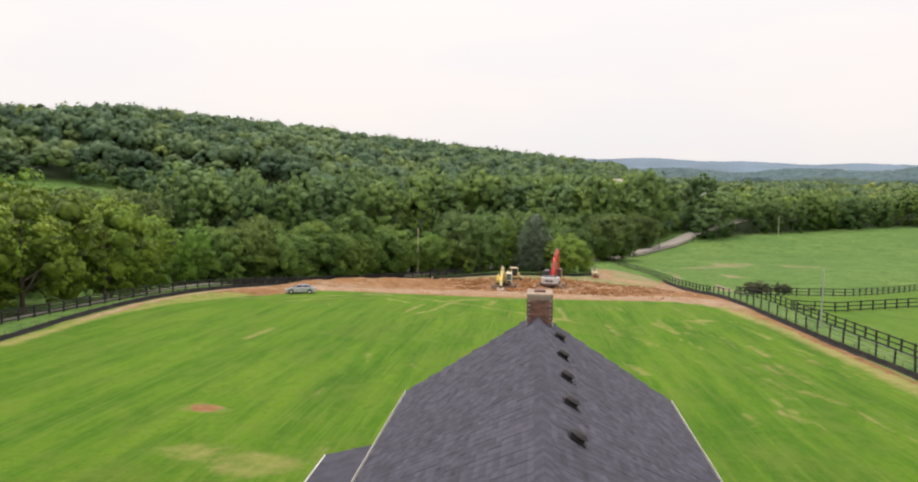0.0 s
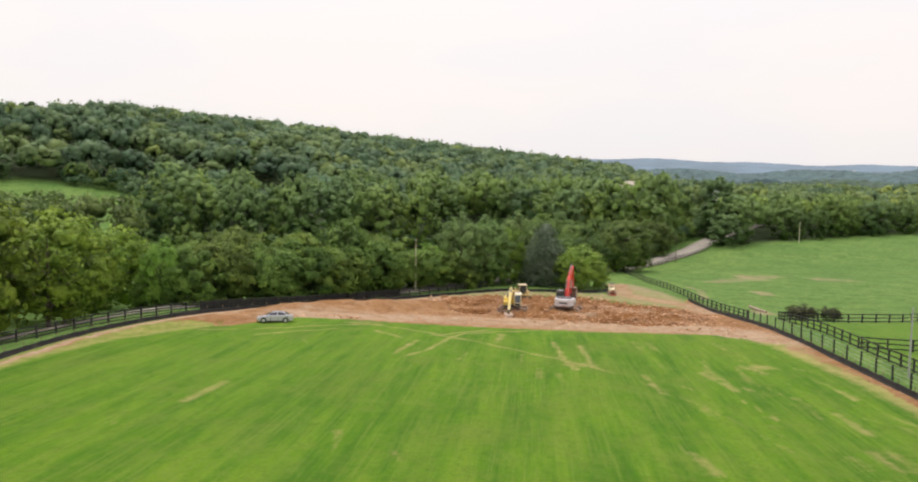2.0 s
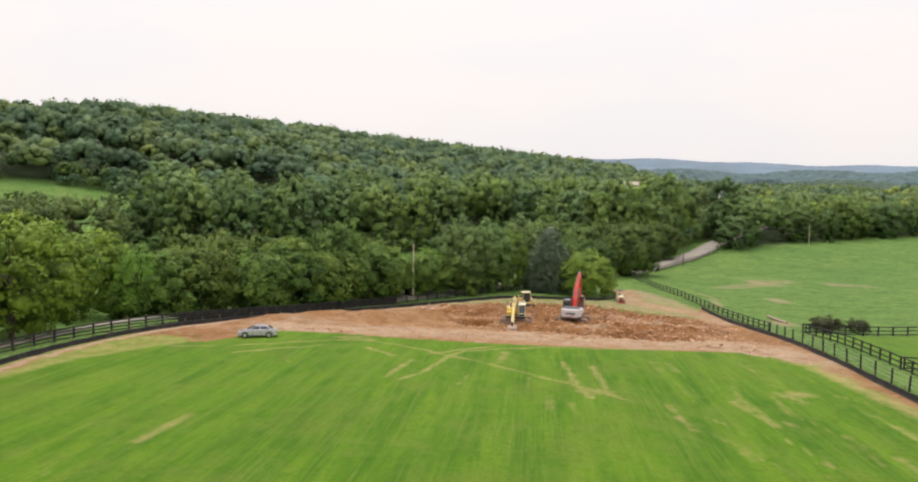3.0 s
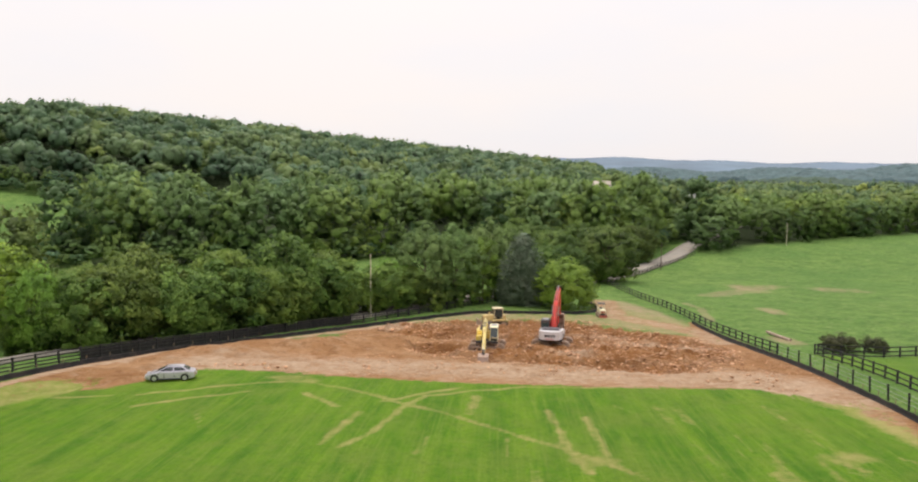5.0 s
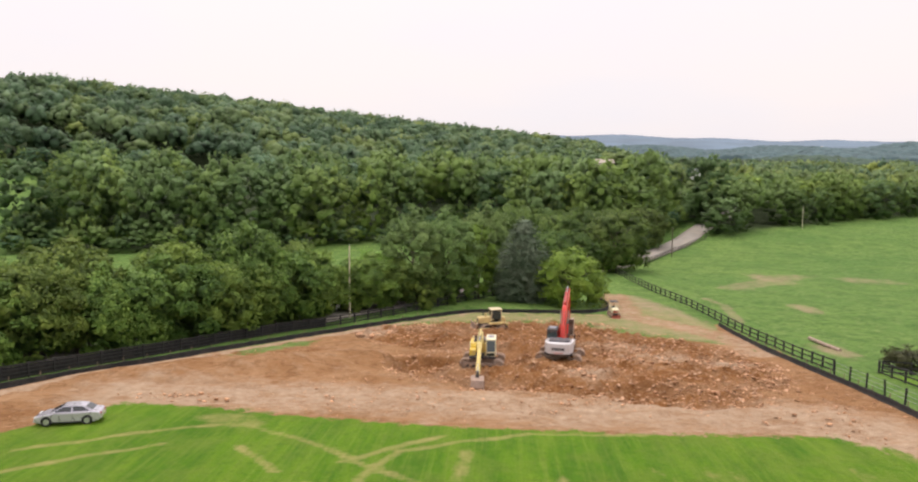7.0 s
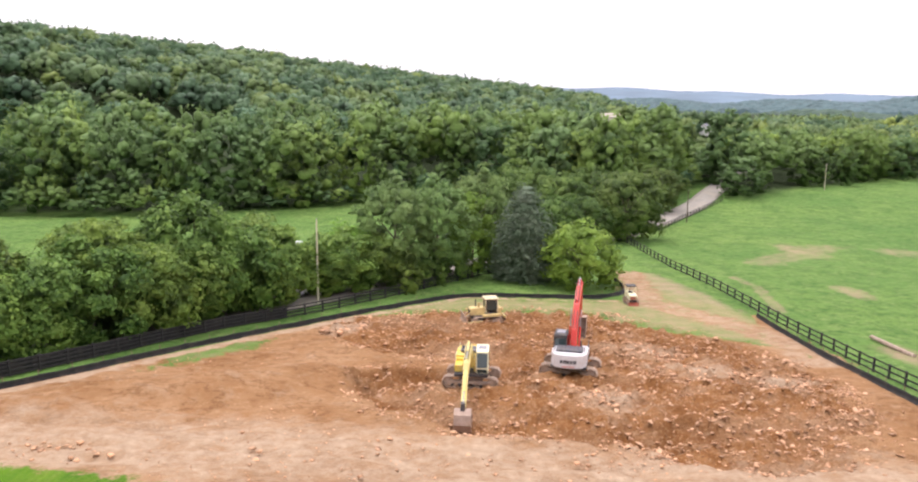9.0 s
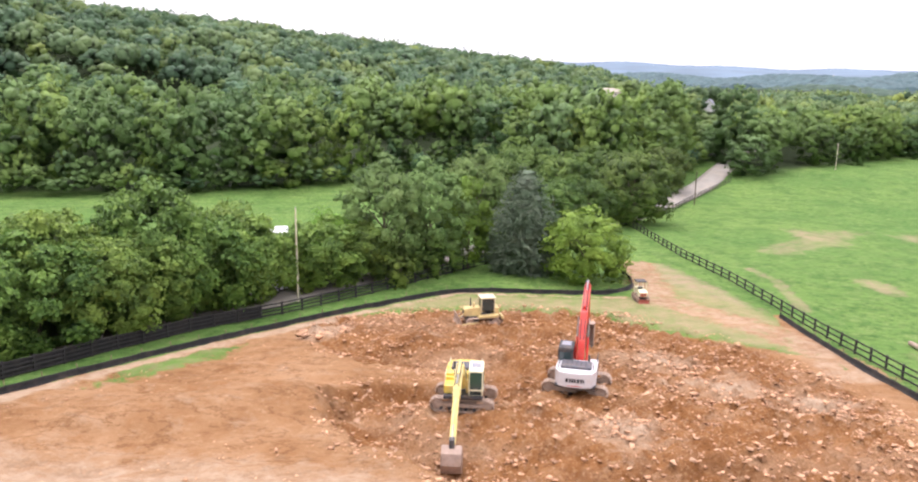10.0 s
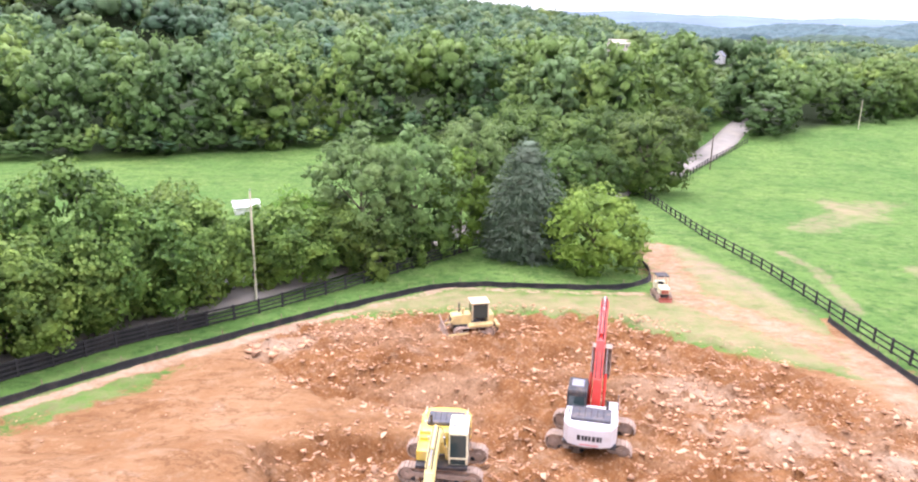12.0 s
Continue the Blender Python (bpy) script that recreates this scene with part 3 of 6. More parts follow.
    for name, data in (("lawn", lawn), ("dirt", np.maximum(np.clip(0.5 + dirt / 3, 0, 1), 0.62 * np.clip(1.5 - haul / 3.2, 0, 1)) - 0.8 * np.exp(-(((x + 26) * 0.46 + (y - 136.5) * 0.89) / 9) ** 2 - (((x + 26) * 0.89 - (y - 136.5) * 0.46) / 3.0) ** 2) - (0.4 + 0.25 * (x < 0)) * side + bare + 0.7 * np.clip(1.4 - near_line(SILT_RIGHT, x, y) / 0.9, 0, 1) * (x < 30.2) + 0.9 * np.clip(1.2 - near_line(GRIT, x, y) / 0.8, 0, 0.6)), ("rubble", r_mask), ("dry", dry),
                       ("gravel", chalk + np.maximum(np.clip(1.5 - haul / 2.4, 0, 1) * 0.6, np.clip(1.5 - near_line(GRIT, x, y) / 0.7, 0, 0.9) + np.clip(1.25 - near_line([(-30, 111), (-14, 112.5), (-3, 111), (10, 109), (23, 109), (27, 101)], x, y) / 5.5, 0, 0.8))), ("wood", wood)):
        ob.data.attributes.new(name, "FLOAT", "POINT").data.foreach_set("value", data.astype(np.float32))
    return tagged(ob, "mown lawn, graded brown soil and green pasture", "ground", kind="structure")


# edge of the woods beyond the meadow, and round to the hill
FOREST = [(-1500, 300), (-262, 346), (-226, 364), (-176, 370), (-160, 332), (-148, 292), (-136, 264), (-127, 240), (-110, 244), (-92, 246), (-72, 254), (-51, 265), (-23, 283), (-5, 284), (6, 262), (16, 236), (24, 231), (34, 258), (54, 304), (64, 325), (66, 288), (76, 295), (95, 311), (113, 324), (138, 347), (165, 360), (230, 380),
          (420, 395), (1500, 420), (1500, 1500), (-1500, 1500)]
build_ground()

# hills on the horizon and the wooded plain before them, haze in their colour
rng = np.random.default_rng(4)


def hills(label, mat, rings, height, rough):
    az = np.radians(np.linspace(-60, 70, 1041))
    top = height(np.degrees(az)) + np.convolve(rng.normal(0, rough, 1045), np.ones(5) / 3, "valid")
    pts = np.concatenate([np.c_[r * np.sin(az), r * np.cos(az), -8 + k * (top + 8) + rng.normal(0, rough * 0.5, 1041) * k] for r, k in rings])
    i = np.arange(len(pts)).reshape(len(rings), 1041)
    ob = raw("backdrop", pts, np.stack([i[:-1, :-1], i[1:, :-1], i[1:, 1:], i[:-1, 1:]], -1).reshape(-1, 4), mat, smooth=True)
    return tagged(ob, label, "hills", kind="structure")


def wooded_plain(label, mat, r0, r1, a0, a1, height, crown):
    """Far woods as one canopy of domed tree tops over rolling land."""
    rs = np.random.default_rng(int(r0))
    az = np.radians(np.arange(a0, a1, 2.6 / r0 * 57.3))
    rr = np.arange(r0, r1, crown * 0.3)
    A, R = np.meshgrid(az, rr)
    A = A + rs.uniform(-0.3, 0.3, A.shape) * (az[1] - az[0])
    x, y = R * np.sin(A), R * np.cos(A)
    cx, cy = np.floor(x / crown), np.floor(y / crown)
    jit = rs.uniform(0.1, 0.9, (400, 400, 3))
    bump = np.zeros_like(x)
    for dx in (-1, 0, 1):
        for dy in (-1, 0, 1):
            q = jit[(cx + dx).astype(int) % 400, (cy + dy).astype(int) % 400]
            d = np.hypot(x - (cx + dx + q[..., 0]) * crown, y - (cy + dy + q[..., 1]) * crown) / (crown * (0.5 + 0.35 * q[..., 2]))
            bump = np.maximum(bump, np.sqrt(np.clip(1 - d * d, 0, 1)) * (0.6 + 0.6 * q[..., 2]))
    z = height(np.degrees(A), R) + 8.5 * bump + rs.normal(0, 0.5, x.shape)
    z[0], z[-1] = z[0] - 20, z[-1] - 40
    n, k = x.shape
    i = np.arange(n * k).reshape(n, k)
    ob = raw("backdrop", np.c_[x.ravel(), y.ravel(), z.ravel()], np.stack([i[:-1, :-1], i[:-1, 1:], i[1:, 1:], i[1:, :-1]], -1).reshape(-1, 4), mat)
    return tagged(ob, label, "woods", kind="structure")


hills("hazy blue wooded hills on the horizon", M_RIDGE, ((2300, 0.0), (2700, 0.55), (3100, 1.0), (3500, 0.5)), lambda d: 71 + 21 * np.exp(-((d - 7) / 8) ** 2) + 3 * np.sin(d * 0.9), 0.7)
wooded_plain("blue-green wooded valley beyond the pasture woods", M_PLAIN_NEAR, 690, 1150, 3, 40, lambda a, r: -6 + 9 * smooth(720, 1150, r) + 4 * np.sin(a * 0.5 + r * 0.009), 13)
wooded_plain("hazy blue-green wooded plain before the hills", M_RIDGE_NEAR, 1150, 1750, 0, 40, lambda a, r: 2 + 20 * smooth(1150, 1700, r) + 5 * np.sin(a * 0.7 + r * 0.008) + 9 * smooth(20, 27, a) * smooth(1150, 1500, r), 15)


def strip(name, line, width, mat, lift, label, category):
    """A road: a strip with a low crown and thickness that follows the ground."""
    xy, hd = curve(line, 2.5)
    nx, ny = -np.sin(hd), np.cos(hd)
    cols = []
    for o, dz in ((-0.5, -0.3), (-0.5, 0.0), (-0.25, 0.05), (0, 0.07), (0.25, 0.05), (0.5, 0.0), (0.5, -0.3)):
        px, py = xy[:, 0] + nx * o * width, xy[:, 1] + ny * o * width
        cols.append(np.c_[px, py, ground(px, py) + lift + dz])
    v = np.stack(cols, 1).reshape(-1, 3)
    i = np.arange(len(v)).reshape(len(xy), 7)
    f = np.stack([i[:-1, :-1], i[1:, :-1], i[1:, 1:], i[:-1, 1:]], -1).reshape(-1, 4)
    return tagged(raw(name, v, f, mat, smooth=True), label, category, kind="structure")


strip("road", [(-62, 40), (-61, 80), (-57, 105), (-47, 124), (-38, 140), (-27, 156), (-16, 172), (-2, 192), (12, 214), (24, 230), (38, 254), (54, 282), (66, 309), (82, 345), (110, 400)], 6.5, M_ROAD, 0.25,
      "worn grey asphalt country road between the trees", "road")


# ---------------------------------------------------------------- fences
def board_fence(line, rails, height, label, group, step=2.44, mesh_to=0, mesh_from=-1e3):
    xy, hd = along(line, step)
    f = thing("fence", pose(*xy[0], gz(*xy[0])), label, "fence", group)
    inv = f.matrix_world.inverted()
    post_me = box(bmesh.new(), (0, 0, height / 2 - 0.1), (0.16, 0.16, height + 0.2), None, 0.02)
    first = part("post", post_me, M_BLACK_BOARD, f).data
    boards = None
    for n, (p, h) in enumerate(zip(xy, hd)):
        a = Vector((*p, gz(*p)))
        ob = f.children[0] if n == 0 else new("post", first)
        ob.parent = f
        ob.matrix_local = inv @ pose(*a, random.uniform(-1.5, 1.5), random.uniform(-1.5, 1.5), math.degrees(h))
        if n + 1 == len(xy):
            break
        b = Vector((*xy[n + 1], gz(*xy[n + 1])))
        for k in range(rails):
            z = height * (0.93 - k * 0.78 / max(1, rails - 1))
            off = Vector((math.sin(h), -math.cos(h), 0)) * 0.1
            u, w = a + Vector((0, 0, z)) + off, b + Vector((0, 0, z + random.uniform(-0.03, 0.03))) + off
            d = w - u
            if boards is None:
                ob = part("board", box(bmesh.new(), (0, 0, 0), (1, 0.035, 0.13), None, 0.0), M_BLACK_BOARD, f)
                boards = ob.data
            else:
                ob = new("board", boards)
                ob.parent = f
            ob.matrix_local = inv @ Matrix.LocRotScale((u + w) / 2, d.to_track_quat("X", "Z"), (d.length + 0.03, 1, 1))
    if mesh_to:
        # black netting stapled behind the boards
        bm = bmesh.new()
        rows = []
        for p, h in zip(xy, hd):
            if p[1] < mesh_from:
                continue
            if p[1] > mesh_to:
                break
            o = Vector((-math.sin(h), math.cos(h), 0)) * 0.1
            base = Vector((*p, gz(*p)))
            rows.append([bm.verts.new(inv @ (base + o + Vector((0, 0, z)) + o * d)) for z, d in ((0.0, 0), (1.12, 0), (1.12, 0.2), (0.0, 0.2))])
        for a, b in zip(rows[:-1], rows[1:]):
            for k in range(3):
                bm.faces.new((a[k], b[k], b[k + 1], a[k + 1]))
        part("netting", bm, M_SILT, f, "black plastic netting")
    return f


def wire_fence(line, label, group):
    xy, hd = along(line, 3.2)
    f = thing("wire_fence", pose(*xy[0], gz(*xy[0])), label, "fence", group)
    inv = f.matrix_world.inverted()
    me = None
    for p, h in zip(xy, hd):
        if me is None:
            ob = part("post", box(bmesh.new(), (0, 0, 0.62), (0.14, 0.14, 1.5), None, 0.02), M_BLACK_BOARD, f)
            me = ob.data
        else:
            ob = new("post", me)
            ob.parent = f
        ob.matrix_local = inv @ pose(*p, gz(*p), random.uniform(-3, 3), random.uniform(-3, 3), math.degrees(h))
    for z in (0.45, 0.8, 1.2):
        bm = bmesh.new()
        for a, b in zip(xy[:-1], xy[1:]):
            rod(bm, (*a, gz(*a) + z), (*b, gz(*b) + z), 0.018, seg=4)
        bm.transform(inv)
        part("wire", bm, M_WIRE, f)
    return f


def silt_fence(line, label):
    xy, hd = curve(line, 0.9)
    f = thing("silt_fence", pose(*xy[0], gz(*xy[0])), label, "silt fence", "silt fences")
    inv = f.matrix_world.inverted()
    nx, ny = -np.sin(hd), np.cos(hd)
    sag = np.abs(np.sin(np.arange(len(xy)) * math.pi / 3)) * 0.04 + np.random.default_rng(2).uniform(0, 0.03, len(xy))
    lean = np.random.default_rng(3).normal(0, 0.025, len(xy))
    z = ground(xy[:, 0], xy[:, 1])
    bm = bmesh.new()
    rows = []
    for i in range(len(xy)):
        col = []
        for o, h in ((-0.25, -0.03), (-0.05, 0.02), (0.0 + lean[i] * 0.4, 0.3), (lean[i], 0.55 - sag[i]), (lean[i] + 0.03, 0.55 - sag[i]), (0.05 + lean[i] * 0.4, 0.3), (0.02, -0.05)):
            col.append(bm.verts.new(inv @ Vector((xy[i, 0] + nx[i] * o, xy[i, 1] + ny[i] * o, z[i] + h))))
        rows.append(col)
    for a, b in zip(rows[:-1], rows[1:]):
        for k in range(6):
            bm.faces.new((a[k], b[k], b[k + 1], a[k + 1]))
    part("fabric", bm, M_SILT, f, "sagging black woven fabric", True)
    me = None
    for i in range(0, len(xy), 3):
        if me is None:
            ob = part("stake", box(bmesh.new(), (0, 0, 0.4), (0.05, 0.05, 1.0)), M_STAKE, f)
            me = ob.data
        else:
            ob = new("stake", me)
            ob.parent = f
        ob.matrix_local = inv @ pose(xy[i, 0] + nx[i] * 0.08, xy[i, 1] + ny[i] * 0.08, z[i], random.uniform(-4, 4), random.uniform(-4, 4), math.degrees(hd[i]))
    return f


FENCE_LEFT = [(-51, 35), (-51.5, 70), (-51, 86), (-48.6, 97), (-45.5, 107), (-41, 118), (-32.3, 138.2), (-28.2, 145.7), (-21.7, 152.8), (-13.7, 163), (-3, 178.8), (4, 188)]
board_fence(FENCE_LEFT, 4, 1.35, "black-painted four-board roadside fence under trees", "black board fences", 2.44, 152, 110)
board_fence([(23.5, 232), (25.2, 217), (26.9, 190), (29, 174), (30.4, 158), (31.6, 143), (32, 128.5)], 3, 1.3, "black-painted three-board fence along the pasture", "black board fences")
board_fence([(62.5, 288), (46, 260.5), (35.5, 240.5), (25.5, 233)], 3, 1.3, "black-painted three-board fence beside the road bend", "black board fences")
board_fence([(36.2, 128.3), (36, 118), (34.9, 95), (34.6, 67), (34, 35)], 3, 1.3, "black-painted three-board paddock fence", "black board fences")
board_fence([(36.6, 128.5), (42, 126), (55.3, 131.2), (76.4, 152.2), (100, 170)], 3, 1.3, "black-painted three-board fence across the pasture", "black board fences")
board_fence([(35.3, 98.7), (39.6, 97.2), (54.1, 106.3), (80, 118), (110, 130)], 3, 1.3, "black-painted three-board fence between two paddocks", "black board fences")
wire_fence([(31.4, 127), (31.3, 105), (31.2, 75), (31.6, 57), (31.6, 32)], "dark timber posts with galvanised wire beside silt fence", "wire fences")
silt_fence(SILT_LEFT, "black silt fence round the graded soil")
silt_fence(SILT_RIGHT, "black silt fence along the paddock side")


# ---------------------------------------------------------------- trees
def unit(a):
    return a / (np.linalg.norm(a, axis=-1, keepdims=True) + 1e-9)


def ico(level):
    bm = bmesh.new()
    bmesh.ops.create_icosphere(bm, subdivisions=level, radius=1)
    v = np.array([x.co[:] for x in bm.verts])
    f = np.array([[x.index for x in g.verts] for g in bm.faces])
    bm.free()
    return v, f


ICO1, ICO2 = ico(1), ico(2)


def cores(rs, centres, radii, shape, squash=0.85, k=0.78, dome=0.8, rough=0.24, bulge=0.3):
    """The ragged inner mass of each lobe."""
    v, f = shape
    mid = np.average(centres, axis=0, weights=radii ** 2)
    out = centres[:, None] + v[None] * (radii[:, None, None] * k * rs.uniform(1 - rough, 1 + rough, (len(centres), len(v), 1))) * (1, 1, squash)
    puff = unit(bulge * v[None] + dome * unit(out - mid) + (0, 0, 0.1))
    return out.reshape(-1, 3), (f[None] + np.arange(len(centres))[:, None, None] * len(v)).reshape(-1, 3), puff.reshape(-1, 3)


def crown_mesh(rs, height, radius, base, count, each, size, shape, spread=1.0, dense=0.62, under=1.6):
    """A broadleaf crown: rounded boughs over a dome, each a ragged mass under folded leaf clumps. Gives vertices, faces and bough directions."""
    i = np.arange(count)
    zz = 1 - (i + 0.5) * under / count
    a = i * 2.39996 + rs.uniform(-0.35, 0.35, count) + rs.uniform(0, 6.28)
    flat = np.sqrt(1 - zz ** 2)
    d = np.c_[flat * np.cos(a), flat * np.sin(a), zz]
    q = radius * 1.5 / math.sqrt(count) * rs.uniform(0.72, 1.25, count) * spread
    half = (height - base) / 2
    mid = np.array((0, 0, base + half * 0.95))
    c = mid + d * np.c_[radius - 0.72 * q, radius - 0.72 * q, half - 0.62 * q] * rs.uniform(0.82, 1.1, (count, 1))
    # each bough carries sprays that stick out of it unevenly, and the sprays carry the leaf clumps
    sprays = max(4, each // 9)
    sj = np.repeat(i, sprays)
    so = unit(rs.normal(size=(len(sj), 3)) + 0.55 * d[sj] + (0, 0, 0.35))
    reach = rs.uniform(0.72, 1.22, len(sj))
    hub = c[sj] + so * (q[sj] * reach)[:, None] * (1, 1, 0.85)
    gap = np.linalg.norm(hub[:, None] - c[None], axis=2) / q[None]
    gap[np.arange(len(sj)), sj] = 9
    keep = gap.min(1) > 0.7
    sj, so, hub = sj[keep], so[keep], hub[keep]
    k = np.repeat(np.arange(len(sj)), max(2, each // sprays))
    j, n = sj[k], len(k)
    lo = unit(rs.normal(size=(n, 3)) + 0.5 * so[k]) * (rs.random(n) ** 0.45)[:, None]
    p = hub[k] + lo * (q[j] * rs.uniform(0.32, 0.58, len(sj))[k])[:, None] * (1, 1, 0.6)
    o = unit(0.6 * so[k] + 0.7 * lo)
    nrm = unit(o + rs.normal(scale=0.45, size=(n, 3)) + (0, 0, 0.25))
    t = unit(np.cross(nrm, rs.normal(size=(n, 3))))
    u = np.cross(nrm, t)
    s = (size * rs.uniform(0.5, 1.4, n))[:, None]
    v = np.stack([p - t * s, p + u * s * 0.7 - nrm * s * 0.2, p + t * s - nrm * s * 0.15, p - u * s * 0.7 - nrm * s * 0.2], 1).reshape(-1, 3)
    b = np.arange(n)[:, None] * 4
    f = np.concatenate([b + (0, 1, 2), b + (0, 2, 3)], 1).reshape(-1, 3)
    puff = np.repeat(unit(0.42 * o + 0.9 * d[j] + (0, 0, 0.12) + rs.normal(scale=0.13, size=(n, 3))), 4, 0)
    sv, sf = shape
    cv = c[:, None] + sv[None] * (q[:, None, None] * dense * rs.uniform(0.8, 1.12, (count, len(sv), 1))) * (1, 1, 0.8)
    cp = unit(0.4 * sv[None] + 0.9 * d[:, None] + rs.normal(scale=0.3, size=cv.shape))
    core = (cv.reshape(-1, 3), (sf[None] + i[:, None, None] * len(sv)).reshape(-1, 3), cp.reshape(-1, 3))
    return joined((v, f, puff), core)


def joined(*meshes):
    """Joins meshes of vertices, faces and, where given, directions."""
    n = np.cumsum([0] + [len(m[0]) for m in meshes])
    out = [np.concatenate([m[0] for m in meshes]), np.concatenate([m[1] + k for m, k in zip(meshes, n)])]
    return out + [np.concatenate([m[2] for m in meshes])] if len(meshes[0]) > 2 else out


def trunk_mesh(rs, height, base, radius, girth):
    bm = bmesh.new()
    rod(bm, (0, 0, -0.4), (0.05, 0.03, base + 0.5), girth, girth * 0.7, 9)
    rod(bm, (0, 0, -0.35), (0, 0, 0.5), girth * 1.5, girth * 0.95, 9)
    rod(bm, (0.05, 0.03, base + 0.3), (0.2, -0.1, height * 0.82), girth * 0.7, girth * 0.15, 7)
    for i in range(7):
        a = rs.uniform(0, 6.283)
        z = base + rs.uniform(0, 0.35) * (height - base)
        e = (radius * 0.5 * math.cos(a), radius * 0.5 * math.sin(a), z + radius * rs.uniform(0.35, 0.7))
        rod(bm, (0.06, 0.02, z), e, girth * 0.42, girth * 0.1, 6)
    return bm


def broad_tree(name, seed, height, radius, base, mat, boughs=26, each=240, size=0.2, girth=0.2, spread=1.0, under=1.78):
    rs = np.random.default_rng(seed)
    t = thing(name, Matrix(), "", "tree")
    part("trunk", trunk_mesh(rs, height, max(base, 0.16 * height), radius, girth), M_BARK, t)
    v, f, n = crown_mesh(rs, height, radius, base, boughs, each, size, ICO2, spread, 0.62, under)
    raw("crown", v, f, mat, t, puff=n)
    return t


def conifer_tree(seed, height, radius):
    rs = np.random.default_rng(seed)
    t = thing("spruce_tree", Matrix(), "", "tree")
    bm = bmesh.new()
    rod(bm, (0, 0, -0.4), (0, 0, height * 0.95), 0.22, 0.03, 8)
    part("trunk", bm, M_BARK, t)
    vs, fs, ns, n = [], [], [], 0
    for i in range(1250):
        h = 1 - math.sqrt(rs.random()) * 0.99
        z, reach = 0.3 + h * (height - 0.5), radius * (1 - h ** 1.9) ** 0.62 * (1.0 if h > 0.1 else 0.88)
        a = rs.uniform(0, 6.283)
        L = reach * rs.uniform(0.78, 1.1) + 0.15
        s = np.linspace(0.35, 1, int(6 + 9 * (1 - h)))
        p = np.c_[np.cos(a) * L * s, np.sin(a) * L * s, z - 0.2 * L * s + 0.2 * L * s ** 2] + rs.normal(scale=0.1, size=(len(s), 3))
        for q in p:
            d = rs.normal(size=3) * 0.15 + (math.cos(a) * 0.2, math.sin(a) * 0.2, -0.07)
            e = unit(np.cross(d, rs.normal(size=3))) * 0.09
            vs += [q - d, q + e, q + d, q - e]
            ns += [unit(np.array((math.cos(a), math.sin(a), 0.45)) + rs.normal(size=3) * 0.25)] * 4
            fs += [(n, n + 1, n + 2), (n, n + 2, n + 3)]
            n += 4
    hs = np.linspace(0.02, 0.9, 24)
    cc = np.c_[np.zeros(24), np.zeros(24), 0.3 + hs * height]
    v, f, ns = joined((np.array(vs), np.array(fs), np.array(ns)), cores(rs, cc, radius * (1 - hs ** 1.9) ** 0.62, ICO2, 0.5, 0.5))
    raw("crown", v, f, M_NEEDLE, t, puff=ns)
    return t


def set_tree(src, x, y, turn, sx, sz, label, group="", first=[]):
    m = pose(x, y, gz(x, y) - 0.1, 0, 0, turn) @ Matrix.Diagonal((sx, sx, sz, 1))
    if src.name in first:
        t = copy_thing(src, m)
        t.matrix_basis = m
    else:
        first.append(src.name)
        src.matrix_basis = m
        t = src
    return tagged(t, label, "tree", group)


MAPLES = [broad_tree("maple_tree", 11 + s, 10, 5.2, (-1.3, -1.3, 0.6)[s], M_LEAF, 30, 400, 0.18) for s in range(3)]
BIG = [broad_tree("oak_tree", 31 + s, 16, 8.2, -0.8, M_LEAF_DARK, 34, 170, 0.28, 0.34) for s in range(2)]
OAK = broad_tree("broad_tree", 35, 16, 8.2, 0.0, M_LEAF_SUNNY, 36, 190, 0.28, 0.34)
BRIGHT = broad_tree("lime_green_tree", 41, 9, 4.9, -1.0, M_LEAF_BRIGHT, 26, 260, 0.19)
WILLOW = broad_tree("willow_tree", 51, 15, 5.4, 0.4, M_LEAF_GREY, 40, 210, 0.17, 0.26, 1.05)
SLIM = broad_tree("slim_tree", 61, 12, 3.2, -0.6, M_LEAF_BRIGHT, 26, 190, 0.17, 0.16, 1.1)
SHRUB = broad_tree("scrub_bush", 71, 2.8, 2.2, 0.0, M_SCRUB, 14, 110, 0.14, 0.05)
LOW = broad_tree("hedge_bush", 81, 5, 3.2, -0.4, M_LEAF, 14, 110, 0.2, 0.08)
ROW = [(-47.5, 119.5), (-45.3, 124), (-42.2, 128.2), (-39.6, 132.5), (-37, 137), (-34, 141.2), (-31.3, 146), (-28.4, 150.3), (-25.6, 154), (-19, 162.3), (-16.2, 166)]
for n, (x, y) in enumerate(ROW):
    s = 0.92 + 0.16 * ((n * 37) % 10) / 10
    set_tree(MAPLES[n % 2 if n < 6 else 2], x - 1.2, y + 1.2, n * 77, s, s * (0.94 if n < 9 else 0.85), "dense green maple in the roadside row", "roadside trees")
for x, y, s in ((-56, 122.5, 0.54), (-53, 128.5, 0.95), (-33.5, 150.5, 1.25), (-29, 157, 1.0), (-40, 142, 1.05), (-46.5, 131, 1.08)):
    set_tree(MAPLES[int(x) % 3], x, y, x * 31, s, s * 1.08, "taller green maple behind the roadside row", "roadside trees")
set_tree(BRIGHT, -52.6, 119.8, 40, 0.72, 1.12, "bright green tree at the row's end")
set_tree(BRIGHT, 10.6, 173.2, 0, 1.12, 1.0, "bright lime-green spreading tree beside the silt fence")
